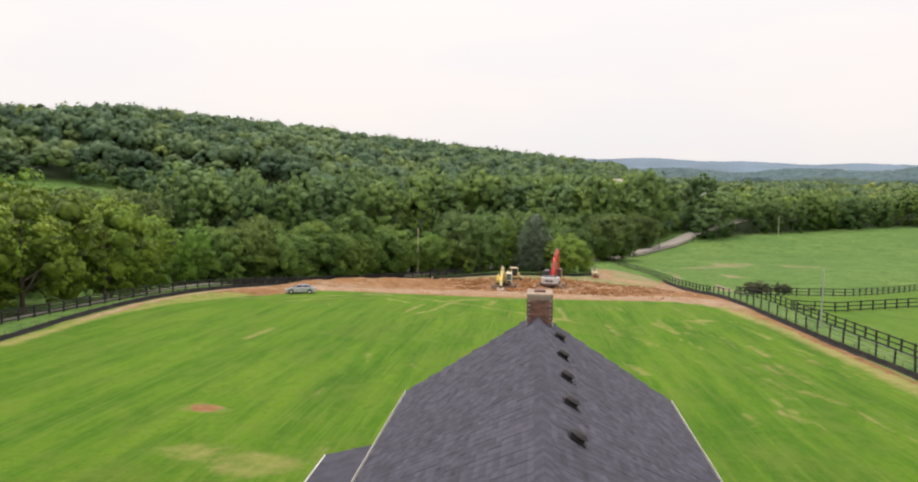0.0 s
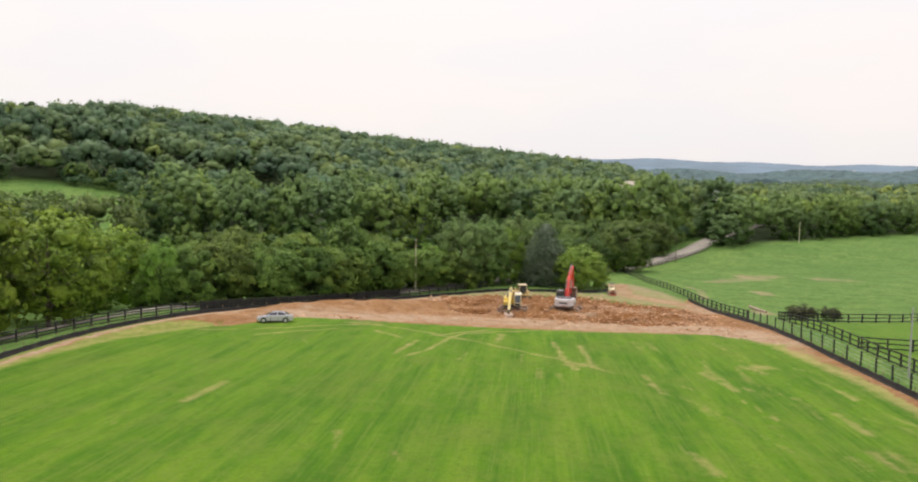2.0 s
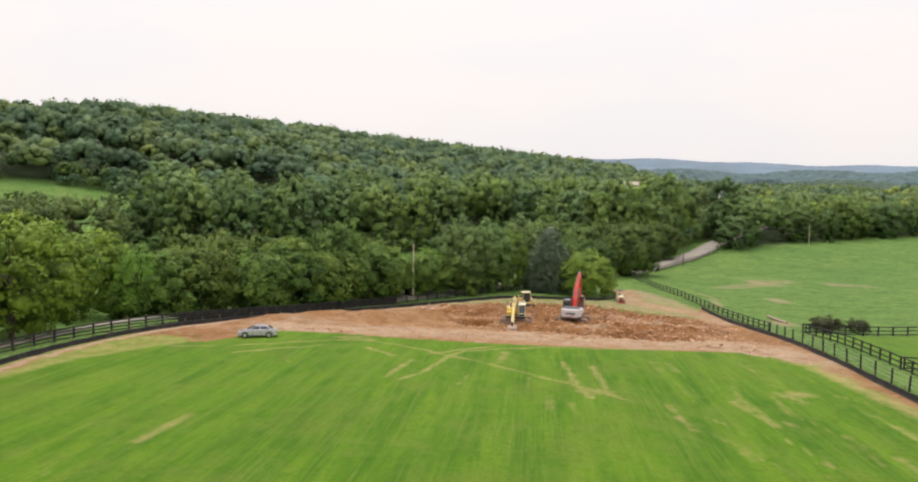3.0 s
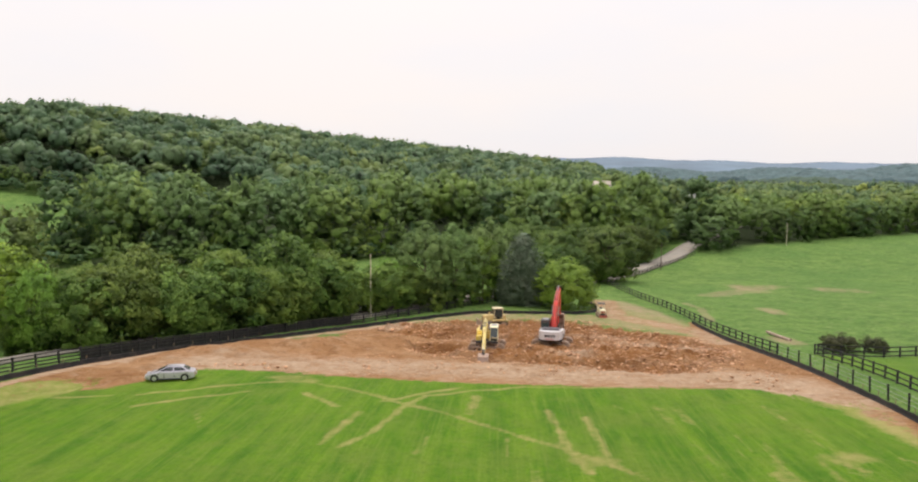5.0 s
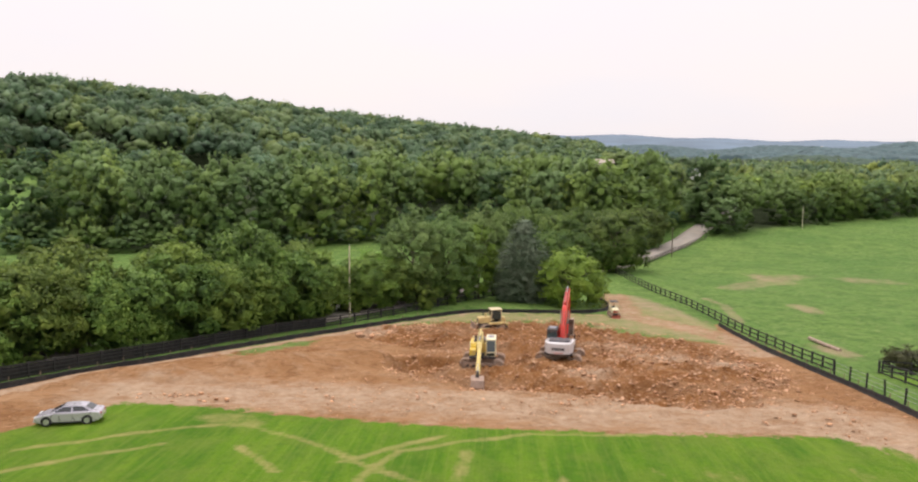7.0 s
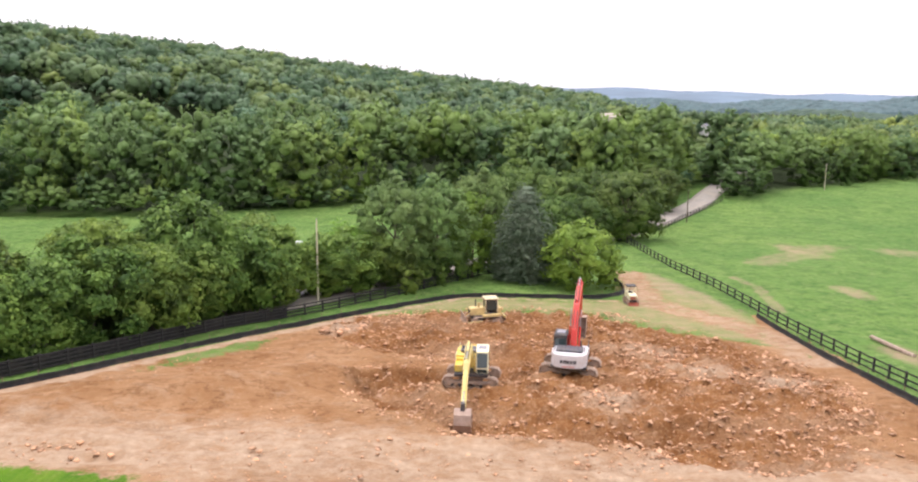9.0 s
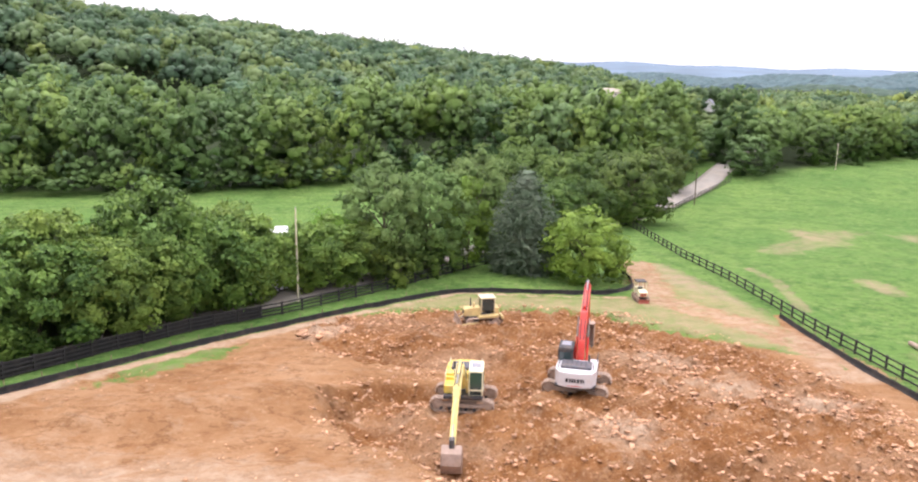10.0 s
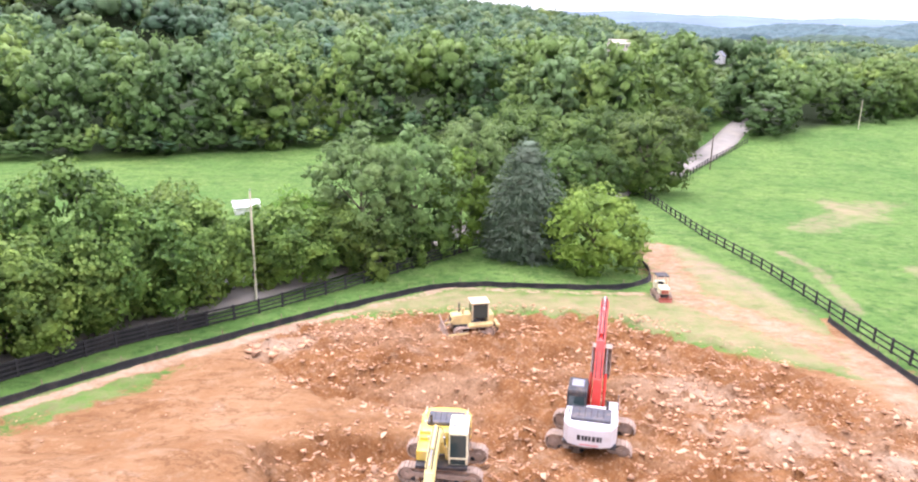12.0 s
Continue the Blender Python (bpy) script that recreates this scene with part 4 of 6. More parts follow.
set_tree(BRIGHT, -20.2, 166.5, 120, 0.8, 1.0, "bright green tree behind the utility pole")
set_tree(WILLOW, -14.3, 170, 20, 1.0, 1.0, "tall airy grey-green willow beside the road", "willows")
set_tree(WILLOW, -9.0, 175, 140, 0.98, 0.97, "airy grey-green willow beside the road", "willows")
set_tree(WILLOW, -3.5, 192, 250, 0.95, 1.05, "grey-green willow across the road", "willows")
set_tree(SLIM, -4.2, 177.5, 0, 1.0, 1.02, "slim yellow-green tree beside dark spruce")
spruce = conifer_tree(5, 14, 5.0)
set_tree(spruce, 3.2, 176.6, 0, 1.0, 1.0, "dark blue-green spruce with a blunt top")
for n, (x, y, s) in enumerate(((25.5, 226, 0.98), (14, 232, 0.9), (9, 206, 0.72), (16, 216, 0.62), (40, 270, 0.8), (2, 216, 0.85), (-5, 228, 0.85), (30, 246, 0.7), (5, 246, 0.95), (21, 247, 0.9))):
    set_tree(BIG[n % 2], x, y, n * 71, s, s * 0.93, "broad dark green oak beside the road bend", "roadside oaks")
for n, (x, y, s) in enumerate(((-59, 103, 1.0), (-61, 88, 1.1), (-64, 74, 1.2), (-63, 60, 1.15), (-74.5, 141, 1.0), (-67.5, 119, 0.96), (-58, 48, 1.0), (-77, 100, 1.3), (-80, 80, 1.4))):
    set_tree(OAK, x, y, n * 63, s, s * (0.92 + 0.03 * (n % 4)), "broad yellow-green tree beside the country road", "roadside trees")
for n, (x, y, s) in enumerate(((-96, 130, 1.3), (-106, 112, 1.4), (-92, 98, 1.35), (-118, 140, 1.4), (-88, 118, 1.25), (-97, 152, 1.3), (-89, 161, 1.38), (-117, 187, 1.3), (-127, 182, 1.5), (-138, 178, 1.55))):
    set_tree(BIG[n % 2], x, y, n * 63, s, s * (0.92 + 0.03 * (n % 4)), "broad green oak beyond the country road", "roadside oaks")
for n, (x, y, s) in enumerate(((-12.6, 166.5, 0.5), (-9.5, 171, 0.42), (-6.8, 175.5, 0.42), (-1.2, 182.5, 0.45), (1.5, 186, 0.5), (-11, 178, 0.55), (-15.5, 175, 0.6), (-22.2, 161.8, 0.42), (7, 190, 0.6), (12, 199, 0.6), (24.5, 225, 0.75), (22, 228.5, 0.7))):
    set_tree(LOW, x, y, n * 50, s * 1.7, s * 1.9, "low green undergrowth beside the road", "undergrowth")
set_tree(SHRUB, 40.6, 131.6, 0, 1.0, 0.75, "dull brown-green scrub bush beside the paddock fence", "scrub")
set_tree(SHRUB, 44.5, 131.2, 80, 0.7, 0.7, "small dull brown-green scrub bush beside the paddock fence", "scrub")


def forest():
    """The woods: every tree a crown of boughs and leaf clumps, coarser with distance."""
    rs = np.random.default_rng(8)
    kinds = {"edge": [crown_mesh(rs, 20, 6.6, -0.5, 24, 66, 0.46, ICO1, 1.05, 0.66, 1.9) for _ in range(7)],
             "mid": [crown_mesh(rs, 20, 6.8, 5, 14, 30, 0.55, ICO1, 1.0, 0.72) for _ in range(7)],
             "hill": [crown_mesh(rs, 16, 6.8, 4, 10, 12, 0.75, ICO1, 1.0, 0.85) for _ in range(8)],
             "far": [crown_mesh(rs, 16, 7.0, 6, 7, 6, 1.0, ICO1, 1.0, 0.9) for _ in range(8)]}
    pieces, tints = {"near": [], "far": []}, {"near": [], "far": []}
    pts = []
    for lo, hi, step in ((225, 430, 10.8), (430, 640, 11.6), (640, 1120, 12.4)):
        g = np.arange(-1120, 1120, step)
        X, Y = np.meshgrid(g, np.arange(60, 1160, step))
        x, y = (X + rs.uniform(-0.42, 0.42, X.shape) * step).ravel(), (Y + rs.uniform(-0.42, 0.42, X.shape) * step).ravel()
        r, az = np.hypot(x, y), np.degrees(np.arctan2(x, y))
        top = np.interp(az, CREST[:, 0], CREST[:, 2])
        ok = (r >= lo) & (r < hi) & (az > -41) & (az < 34) & (r < np.minimum(top + 60, np.interp(az, (4, 9), (1100, 700)))) & (inside(FOREST, x, y) > 2)
        ok &= near_line([(24, 230), (38, 254), (54, 282), (62, 300)], x, y) > 6
        ok &= (np.hypot(x - 57.6, y - 476) > 17) & (np.hypot(x - 119, y - 517) > 13)
        pts.append(np.c_[x, y, r][ok])
    every = np.concatenate(pts)
    deep = inside(FOREST, every[:, 0], every[:, 1])

    def grow(kind, x, y, h, w, tint, key):
        v, f, n = kinds[kind][int(rs.integers(len(kinds[kind])))]
        a = rs.uniform(0, 6.283)
        turn = np.array(((math.cos(a), math.sin(a), 0), (-math.sin(a), math.cos(a), 0), (0, 0, 1)))
        full = 20.0 if kind in ("edge", "mid") else 16.0
        pieces[key].append((v @ turn * (w / 6.7, w / 6.7, h / full) + (x, y, gz(x, y) - 0.3), f, n @ turn))
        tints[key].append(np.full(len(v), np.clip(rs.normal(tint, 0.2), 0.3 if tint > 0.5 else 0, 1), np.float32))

    for (x, y, r), into in zip(every, deep):
        # gap between the band of tall trees and the hill, floor darkened as shade
        if x < 0 and r > 290 and 40 < into < 70:
            continue
        right = x > 0.2 * y + 8
        front = r < 365
        h = rs.uniform(12, 18.5) if right else rs.uniform(18, 27) if front else rs.uniform(12, 18) if r < 430 else rs.uniform(12, 20)
        w = rs.uniform(5.2, 8.4) * (0.86 if right else 1.0)
        # trees shortened along the camera's sight line so the two far houses show
        for hx, hy in ((57.6, 482), (119, 524)):
            k = (y - 94) / (hy - 94)
            if 0.55 < k < 1 and abs(x - 0.4 - k * (hx - 0.4)) < 9:
                h *= 0.48
        kind = "edge" if into < 13 and r < 440 else "mid" if r < 400 else "hill" if r < 640 else "far"
        # bluer tint on the hill and with distance, haze put into the colour
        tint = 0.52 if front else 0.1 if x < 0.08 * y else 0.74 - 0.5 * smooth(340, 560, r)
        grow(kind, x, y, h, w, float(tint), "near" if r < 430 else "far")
    # undergrowth along the edge of the wood
    border, _ = along(FOREST[2:20], 3.4)
    inner = border[::2] + (-2.5, 5.0)
    for n, (x, y) in enumerate(np.concatenate([border, inner]) + rs.normal(0, 1.0, (len(border) + len(inner), 2))):
        if near_line([(24, 230), (38, 254), (54, 282), (62, 300)], np.array([x]), np.array([y]))[0] > 6:
            grow("mid", x, y, rs.uniform(4, 8) if n < len(border) else rs.uniform(8, 12), rs.uniform(2.2, 3.6), 0.4, "near")
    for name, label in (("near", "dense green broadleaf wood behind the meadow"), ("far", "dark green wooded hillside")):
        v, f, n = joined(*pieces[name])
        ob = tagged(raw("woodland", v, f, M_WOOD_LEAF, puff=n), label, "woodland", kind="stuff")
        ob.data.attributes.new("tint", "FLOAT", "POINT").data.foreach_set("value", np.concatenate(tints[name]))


forest()


# ---------------------------------------------------------------- paints and metals of the things
M_SHINGLE = plain("charcoal_shingle", (0.055, 0.052, 0.073), 0.92, 0, 0.4, 2.2, 0.8)
M_SHINGLE_PIECE = M_SHINGLE.copy()
M_SHINGLE_PIECE.name = "charcoal_shingle_tab"


def vary(m, lo, hi, island=False):
    """Piece by piece variation of a material's colour."""
    nt = m.node_tree
    b = nt.nodes["Principled BSDF"]
    old = b.inputs["Base Color"].links[0].from_socket
    if island:
        src = nt.nodes.new("ShaderNodeNewGeometry").outputs["Random Per Island"]
    else:
        src = nt.nodes.new("ShaderNodeObjectInfo").outputs["Random"]
    put(nt, b.inputs["Base Color"], mixc(nt, 1.0, old, ramp(nt, src, (0.0, lo), (1.0, hi)), "MULTIPLY"))
    return m


vary(M_SHINGLE, 0.72, 1.2, True)
vary(M_SHINGLE_PIECE, 0.72, 1.2)
M_BRICK = vary(plain("red_brown_brick", (0.2, 0.1, 0.075), 0.9, 0, 0.3, 8, 0.5), 0.6, 1.3)
M_MORTAR = plain("mortar", (0.3, 0.25, 0.22), 0.95, 0, 0.2, 6, 0.3)
M_CAP = plain("concrete_cap", (0.36, 0.28, 0.215), 0.9, 0, 0.3, 3, 0.4, (0.24, 0.15, 0.1))
M_FLUE = plain("clay_flue", (0.2, 0.11, 0.085), 0.9, 0, 0.3, 5, 0.3)
M_TRIM = plain("white_trim", (0.6, 0.59, 0.55), 0.5, 0, 0.05, 2, 0, (0.5, 0.46, 0.38))
M_SIDING = plain("pale_siding", (0.6, 0.54, 0.45), 0.7, 0, 0.06, 1.5, 0.1)
M_VENT = plain("dark_vent_metal", (0.025, 0.02, 0.022), 0.6, 0.4)
M_YELLOW = plain("yellow_machine_paint", (0.76, 0.55, 0.06), 0.45, 0, 0.1, 1.5, 0, (0.55, 0.43, 0.2), 0.2)
M_YELLOW_OLD = plain("faded_yellow_paint", (0.62, 0.48, 0.2), 0.6, 0, 0.15, 1.5, 0, (0.42, 0.29, 0.15))
M_PALE = plain("pale_yellow_arm_paint", (0.76, 0.62, 0.2), 0.5, 0, 0.1, 1.5, 0, (0.6, 0.48, 0.24), 0.2)
M_OLDRED = plain("faded_red_paint", (0.34, 0.08, 0.05), 0.6, 0, 0.2, 2, 0.1, (0.4, 0.2, 0.13))
M_CREAM = plain("cream_cab_paint", (0.78, 0.74, 0.5), 0.5, 0, 0.06, 1.5, 0, (0.55, 0.47, 0.3))
M_DOZERCAB = plain("weathered_cream_paint", (0.62, 0.54, 0.34), 0.6, 0, 0.15, 1.5, 0, (0.45, 0.34, 0.2))
M_RED = plain("red_machine_paint", (0.66, 0.035, 0.02), 0.4, 0, 0.12, 1.5, 0, (0.5, 0.12, 0.07), 0.3)
M_MWHITE = plain("white_machine_paint", (0.62, 0.61, 0.62), 0.45, 0, 0.06, 1.5, 0, (0.56, 0.5, 0.46), 0.2)
M_STEEL = plain("muddy_track_steel", (0.36, 0.27, 0.21), 0.9, 0.0, 0.3, 3, 0.4, (0.45, 0.31, 0.21))
M_DARK = plain("dark_grey_steel", (0.045, 0.045, 0.05), 0.6, 0.3, 0.3, 3, 0.2, (0.16, 0.12, 0.09))
M_CHROME = plain("bright_piston_rod", (0.42, 0.42, 0.41), 0.3, 1.0, 0.05)
M_GREYDECK = plain("grey_deck", (0.24, 0.25, 0.3), 0.6, 0.1, 0.2, 3, 0.1, (0.3, 0.26, 0.22))
M_BUCKET = plain("worn_bucket_steel", (0.36, 0.265, 0.21), 0.6, 0.4, 0.25, 3, 0.3, (0.4, 0.28, 0.2))
M_HOOD = plain("slate_hood_paint", (0.075, 0.075, 0.09), 0.55, 0.1, 0.2, 3, 0.1, (0.2, 0.16, 0.13))
M_GLASS = glass("dark_glass")
M_CARGLASS = glass("car_glass", (0.02, 0.025, 0.03))
M_SILVER = plain("silver_car_paint", (0.51, 0.49, 0.545), 0.3, 0.45, 0.02, 0.3, 0, None, 0.6)
M_CARWHITE = plain("white_car_paint", (0.78, 0.78, 0.79), 0.3, 0, 0.02, 0.3, 0, None, 0.5)
M_RUBBER = plain("tyre_rubber", (0.02, 0.02, 0.02), 0.85, 0, 0.3, 5, 0.2)
M_RIM = plain("alloy_rim", (0.55, 0.55, 0.56), 0.35, 0.8)
M_LAMP = plain("clear_lamp", (0.7, 0.7, 0.68), 0.15, 0.2)
M_TAIL = plain("red_lamp", (0.4, 0.02, 0.02), 0.2)
M_PLASTIC = plain("black_plastic", (0.02, 0.02, 0.022), 0.6)
M_MARK = plain("dark_lettering", (0.03, 0.03, 0.035), 0.5)


# ---------------------------------------------------------------- house under the start of the flight
RX, RZ, GABLE, BACK, HALF, EAVE = 2.3, 7.5, 25.6, -9.0, 4.36, 4.72


def build_house():
    x0, z0 = RX, gz(RX, 10)
    h = thing("house", pose(x0, 10, z0), "house with charcoal shingle roof, white gutters and brick chimney", "house")
    inv = h.matrix_world.inverted()

    def add(name, bm, mat, parent=h, label=""):
        bm.transform(inv)
        return part(name, bm, mat, parent, label)
    zb = -1.4
    for s in (-1, 1):
        add("wall", box(bmesh.new(), (RX + s * (HALF - 0.42), (GABLE + BACK) / 2, (zb + EAVE) / 2), (0.25, GABLE - BACK - 0.8, EAVE - zb)), M_SIDING)
        bm = bmesh.new()
        d = Vector((s * HALF, 0, EAVE - RZ))
        n = Vector((s * (RZ - EAVE), 0, HALF)).normalized()
        a = Vector((RX, 0, RZ)) - n * 0.03
        outline = [(a.x, a.z), (a.x + d.x, a.z + d.z), (a.x + d.x, a.z + d.z - 0.18), (a.x, a.z - 0.22)]
        prism(bm, outline, BACK, GABLE, "y")
        add("roof_deck", bm, M_VENT)
        bm = bmesh.new()
        gx, gz_ = RX + s * (HALF + 0.06), EAVE - 0.02
        prism(bm, [(gx - s * 0.05, gz_ - 0.14), (gx - s * 0.05, gz_ - 0.02), (gx - s * 0.04, gz_ - 0.02), (gx - s * 0.04, gz_ - 0.125), (gx + s * 0.005, gz_ - 0.125), (gx + s * 0.005, gz_), (gx + s * 0.02, gz_),
                   (gx + s * 0.02, gz_ - 0.14)], BACK, GABLE + 0.03, "y")
        add("gutter", bm, M_TRIM, h, "white gutter")
        bm = bmesh.new()
        prism(bm, [(RX, RZ - 0.05), (RX + s * HALF, EAVE - 0.05), (RX + s * HALF, EAVE - 0.27), (RX, RZ - 0.27)], GABLE + 0.001, GABLE + 0.05, "y")
        add("bargeboard", bm, M_TRIM, h, "white bargeboard")
    for y in (GABLE - 0.45, BACK + 0.45):
        bm = bmesh.new()
        w = HALF - 0.3
        prism(bm, [(RX - w, zb), (RX + w, zb), (RX + w, EAVE - 0.05), (RX, RZ - 0.32), (RX - w, EAVE - 0.05)], y - 0.12, y + 0.12, "y")
        add("gable_wall", bm, M_SIDING)
    # lower side wing
    bm = prism(bmesh.new(), [(-3.75, 3.92), (-2.3, 4.3), (-2.3, 4.12), (-3.75, 3.74)], BACK, 21.5, "y")
    wing = add("wing_roof", bm, M_SHINGLE, h, "lower charcoal side roof")
    add("wing_fascia", box(bmesh.new(), (-3.78, (BACK + 21.5) / 2, 3.85), (0.04, 21.5 - BACK, 0.14)), M_TRIM, wing, "white fascia")
    add("wing_wall", box(bmesh.new(), (-3.4, (BACK + 21.1) / 2, (zb + 3.8) / 2), (0.2, 21.1 - BACK, 3.8 - zb)), M_SIDING, h)
    # roof vents
    for n, y in enumerate((23.55, 21.15, 18.95, 16.8, 14.6)):
        x = RX + 0.62
        z = RZ - 0.62 * (RZ - EAVE) / HALF
        tilt = pose(0, 0, 0, 0, math.degrees(math.atan2(RZ - EAVE, HALF)))
        v = box(bmesh.new(), (0, 0, 0.03), (0.36, 0.36, 0.03), None, 0.01)
        rod(v, (0, 0, 0.05), (0, 0, 0.13), 0.15, seg=14)
        rod(v, (0, 0, 0.13), (0, 0, 0.19), 0.21, 0.1, seg=14)
        bmesh.ops.transform(v, matrix=Matrix.Translation((x, y, z)) @ tilt, verts=v.verts)
        add("roof_vent", v, M_VENT, h, "dark metal box vent")
    # chimney
    cx, cy, sx, sy, zt = 2.345, 25.15, 0.8, 1.1, 8.27
    ch = add("chimney", box(bmesh.new(), (cx, cy, (6.2 + zt - 0.12) / 2), (sx - 0.03, sy - 0.03, zt - 0.12 - 6.2)), M_MORTAR, h, "brown brick chimney")
    add("chimney_cap", box(bmesh.new(), (cx, cy, zt - 0.06), (sx + 0.03, sy + 0.03, 0.12), None, 0.02), M_CAP, ch, "pale concrete cap")
    fl = box(bmesh.new(), (cx, cy + 0.1, zt + 0.03), (0.36, 0.5, 0.08), None, 0.01)
    add("flue", fl, M_FLUE, ch, "clay flue lid")
    for s in (-1, 1):
        bm = bmesh.new()
        for i in range(5):
            box(bm, (cx + s * (sx / 2 + 0.015), 24.68 + i * 0.22, 7.34 - 0.02 * i), (0.03, 0.21, 0.2))
        add("flashing", bm, M_TRIM, ch, "pale metal flashing")
    me = None
    course = 0
    z = 6.3
    while z < zt - 0.16:
        o = 0.1 if course % 2 else 0.0
        spots = []
        for i in range(5):
            x = cx - sx / 2 + 0.1 + i * 0.2 - o
            if cx - sx / 2 + 0.03 < x < cx + sx / 2 - 0.03:
                spots += [(x, cy - sy / 2, 0), (x, cy + sy / 2, 0)]
        for i in range(6):
            y = cy - sy / 2 + 0.12 + i * 0.2 - o
            if cy - sy / 2 + 0.03 < y < cy + sy / 2 - 0.03:
                spots += [(cx - sx / 2, y, 90), (cx + sx / 2, y, 90)]
        for x, y, a in spots:
            if me is None:
                ob = part("brick", box(bmesh.new(), (0, 0, 0), (0.19, 0.03, 0.058)), M_BRICK, ch)
                me = ob.data
            else:
                ob = new("brick", me)
                ob.parent = ch
            ob.matrix_local = inv @ pose(x, y, z, 0, 0, a)
        z += 0.07
        course += 1
    # shingle tabs: courses down both slopes
    slope = math.hypot(HALF, RZ - EAVE)
    ang = math.atan2(RZ - EAVE, HALF)
    tab = ((-0.15, 0, -0.004), (0.15, 0, -0.004), (0.15, -0.16, 0.016), (-0.15, -0.16, 0.016), (-0.15, -0.16, -0.004), (0.15, -0.16, -0.004))
    tf = ((0, 3, 2, 1), (3, 4, 5, 2), (0, 4, 3, 3), (1, 2, 5, 5))
    rs = np.random.default_rng(21)
    nearest, vs, fs = [], [], []
    for s in (-1, 1):
        for c in range(int(slope / 0.142)):
            o = (c * 0.37) % 0.3
            for y in np.arange(3.0 + o, GABLE - 0.1, 0.3):
                d = 0.142 * c
                m = Matrix.Translation((RX + s * d * math.cos(ang), y, RZ - d * math.sin(ang))) @ Matrix.Rotation(s * ang, 4, "Y") @ Matrix.Rotation(s * math.pi / 2, 4, "Z") @ Matrix.Translation((0, 0, rs.uniform(0, 0.008)))
                if s < 0 and c < 12 and 9.5 < y < 17.0 and len(nearest) < 300:
                    nearest.append(m)
                    continue
                n = len(vs)
                vs += [m @ Vector((p[0] * rs.uniform(0.94, 0.99), p[1] * rs.uniform(0.95, 1.05), p[2])) for p in tab]
                fs += [tuple(n + i for i in q) for q in tf]
    bm = bmesh.new()
    for v in vs:
        bm.verts.new(v)
    bm.verts.ensure_lookup_table()
    for f in fs:
        bm.faces.new([bm.verts[i] for i in dict.fromkeys(f)])
    shingles = tagged(add("shingles", bm, M_SHINGLE, h), kind="stuff")
    bm = bmesh.new()
    ver = [bm.verts.new((p[0] * 0.97, p[1], p[2])) for p in tab]
    for f in tf:
        bm.faces.new([ver[i] for i in dict.fromkeys(f)])
    first = part("shingle", bm, M_SHINGLE_PIECE, h)
    for n, m in enumerate(nearest):
        ob = first if n == 0 else new("shingle", first.data)
        ob.parent = h
        ob.matrix_local = inv @ m
    bm = bmesh.new()
    for y in np.arange(3, GABLE - 1.0, 0.16):
        z = RZ + 0.012 + 0.006 * math.sin(y * 9)
        v = [bm.verts.new(p) for p in ((RX - 0.15, y, z - 0.085), (RX, y, z + 0.012), (RX + 0.15, y, z - 0.085), (RX + 0.15, y + 0.17, z - 0.07), (RX, y + 0.17, z + 0.03), (RX - 0.15, y + 0.17, z - 0.07))]
        bm.faces.new((v[0], v[1], v[4], v[5]))
        bm.faces.new((v[1], v[2], v[3], v[4]))
    tagged(add("ridge_cap", bm, M_SHINGLE, h), kind="stuff")
    return h


build_house()


# ---------------------------------------------------------------- machines
def track_unit(parent, x, length, height, width):
    """One crawler track along y: frame, wheels and a belt of plates."""
    r = height / 2
    t = part("track_frame", prism(bmesh.new(), [(-length / 2 + r, height * 0.3), (length / 2 - r, height * 0.3), (length / 2 - r * 0.6, height * 0.62), (-length / 2 + r * 0.6, height * 0.62)], x - width * 0.22, x + width * 0.22, "x", 0.03), M_STEEL, parent)
    for name, y in (("sprocket", -length / 2 + r), ("idler", length / 2 - r)):
        bm = rod(bmesh.new(), (x - width * 0.3, y, r), (x + width * 0.3, y, r), r * 0.78, seg=18)
        rod(bm, (x - width * 0.42, y, r), (x + width * 0.42, y, r), r * 0.35, seg=12)
        part(name, bm, M_STEEL, t)
    n = 6
    for i in range(n):
        y = -length / 2 + r * 1.7 + i * (length - 3.4 * r) / (n - 1)
        part("roller", rod(bmesh.new(), (x - width * 0.3, y, height * 0.2), (x + width * 0.3, y, height * 0.2), height * 0.13, seg=10), M_DARK, t)
    flat = length - height
    total = 2 * flat + math.pi * height
    count = int(total / 0.19)
    bm = bmesh.new()
    for i in range(count):
        s = i / count * total
        if s < flat:
            p, a = (-flat / 2 + s, height), 0
        elif s < flat + math.pi * r:
            a = (s - flat) / r
            p, a = (flat / 2 + r * math.sin(a), r + r * math.cos(a)), -a
        elif s < 2 * flat + math.pi * r:
            p, a = (flat / 2 - (s - flat - math.pi * r), 0), math.pi
        else:
            a = (s - 2 * flat - math.pi * r) / r
            p, a = (-flat / 2 - r * math.sin(a), r - r * math.cos(a)), math.pi - a
        m = Matrix.Rotation(a, 4, "X")
        box(bm, (x, p[0], p[1]), (width, 0.165, 0.045), m)
        up = m @ Vector((0, 0.05, 0.04))
        box(bm, (x, p[0] + up.y, p[1] + up.z), (width, 0.03, 0.05), m)
    part("track_belt", bm, M_STEEL, parent, "muddy steel crawler track")
    return t


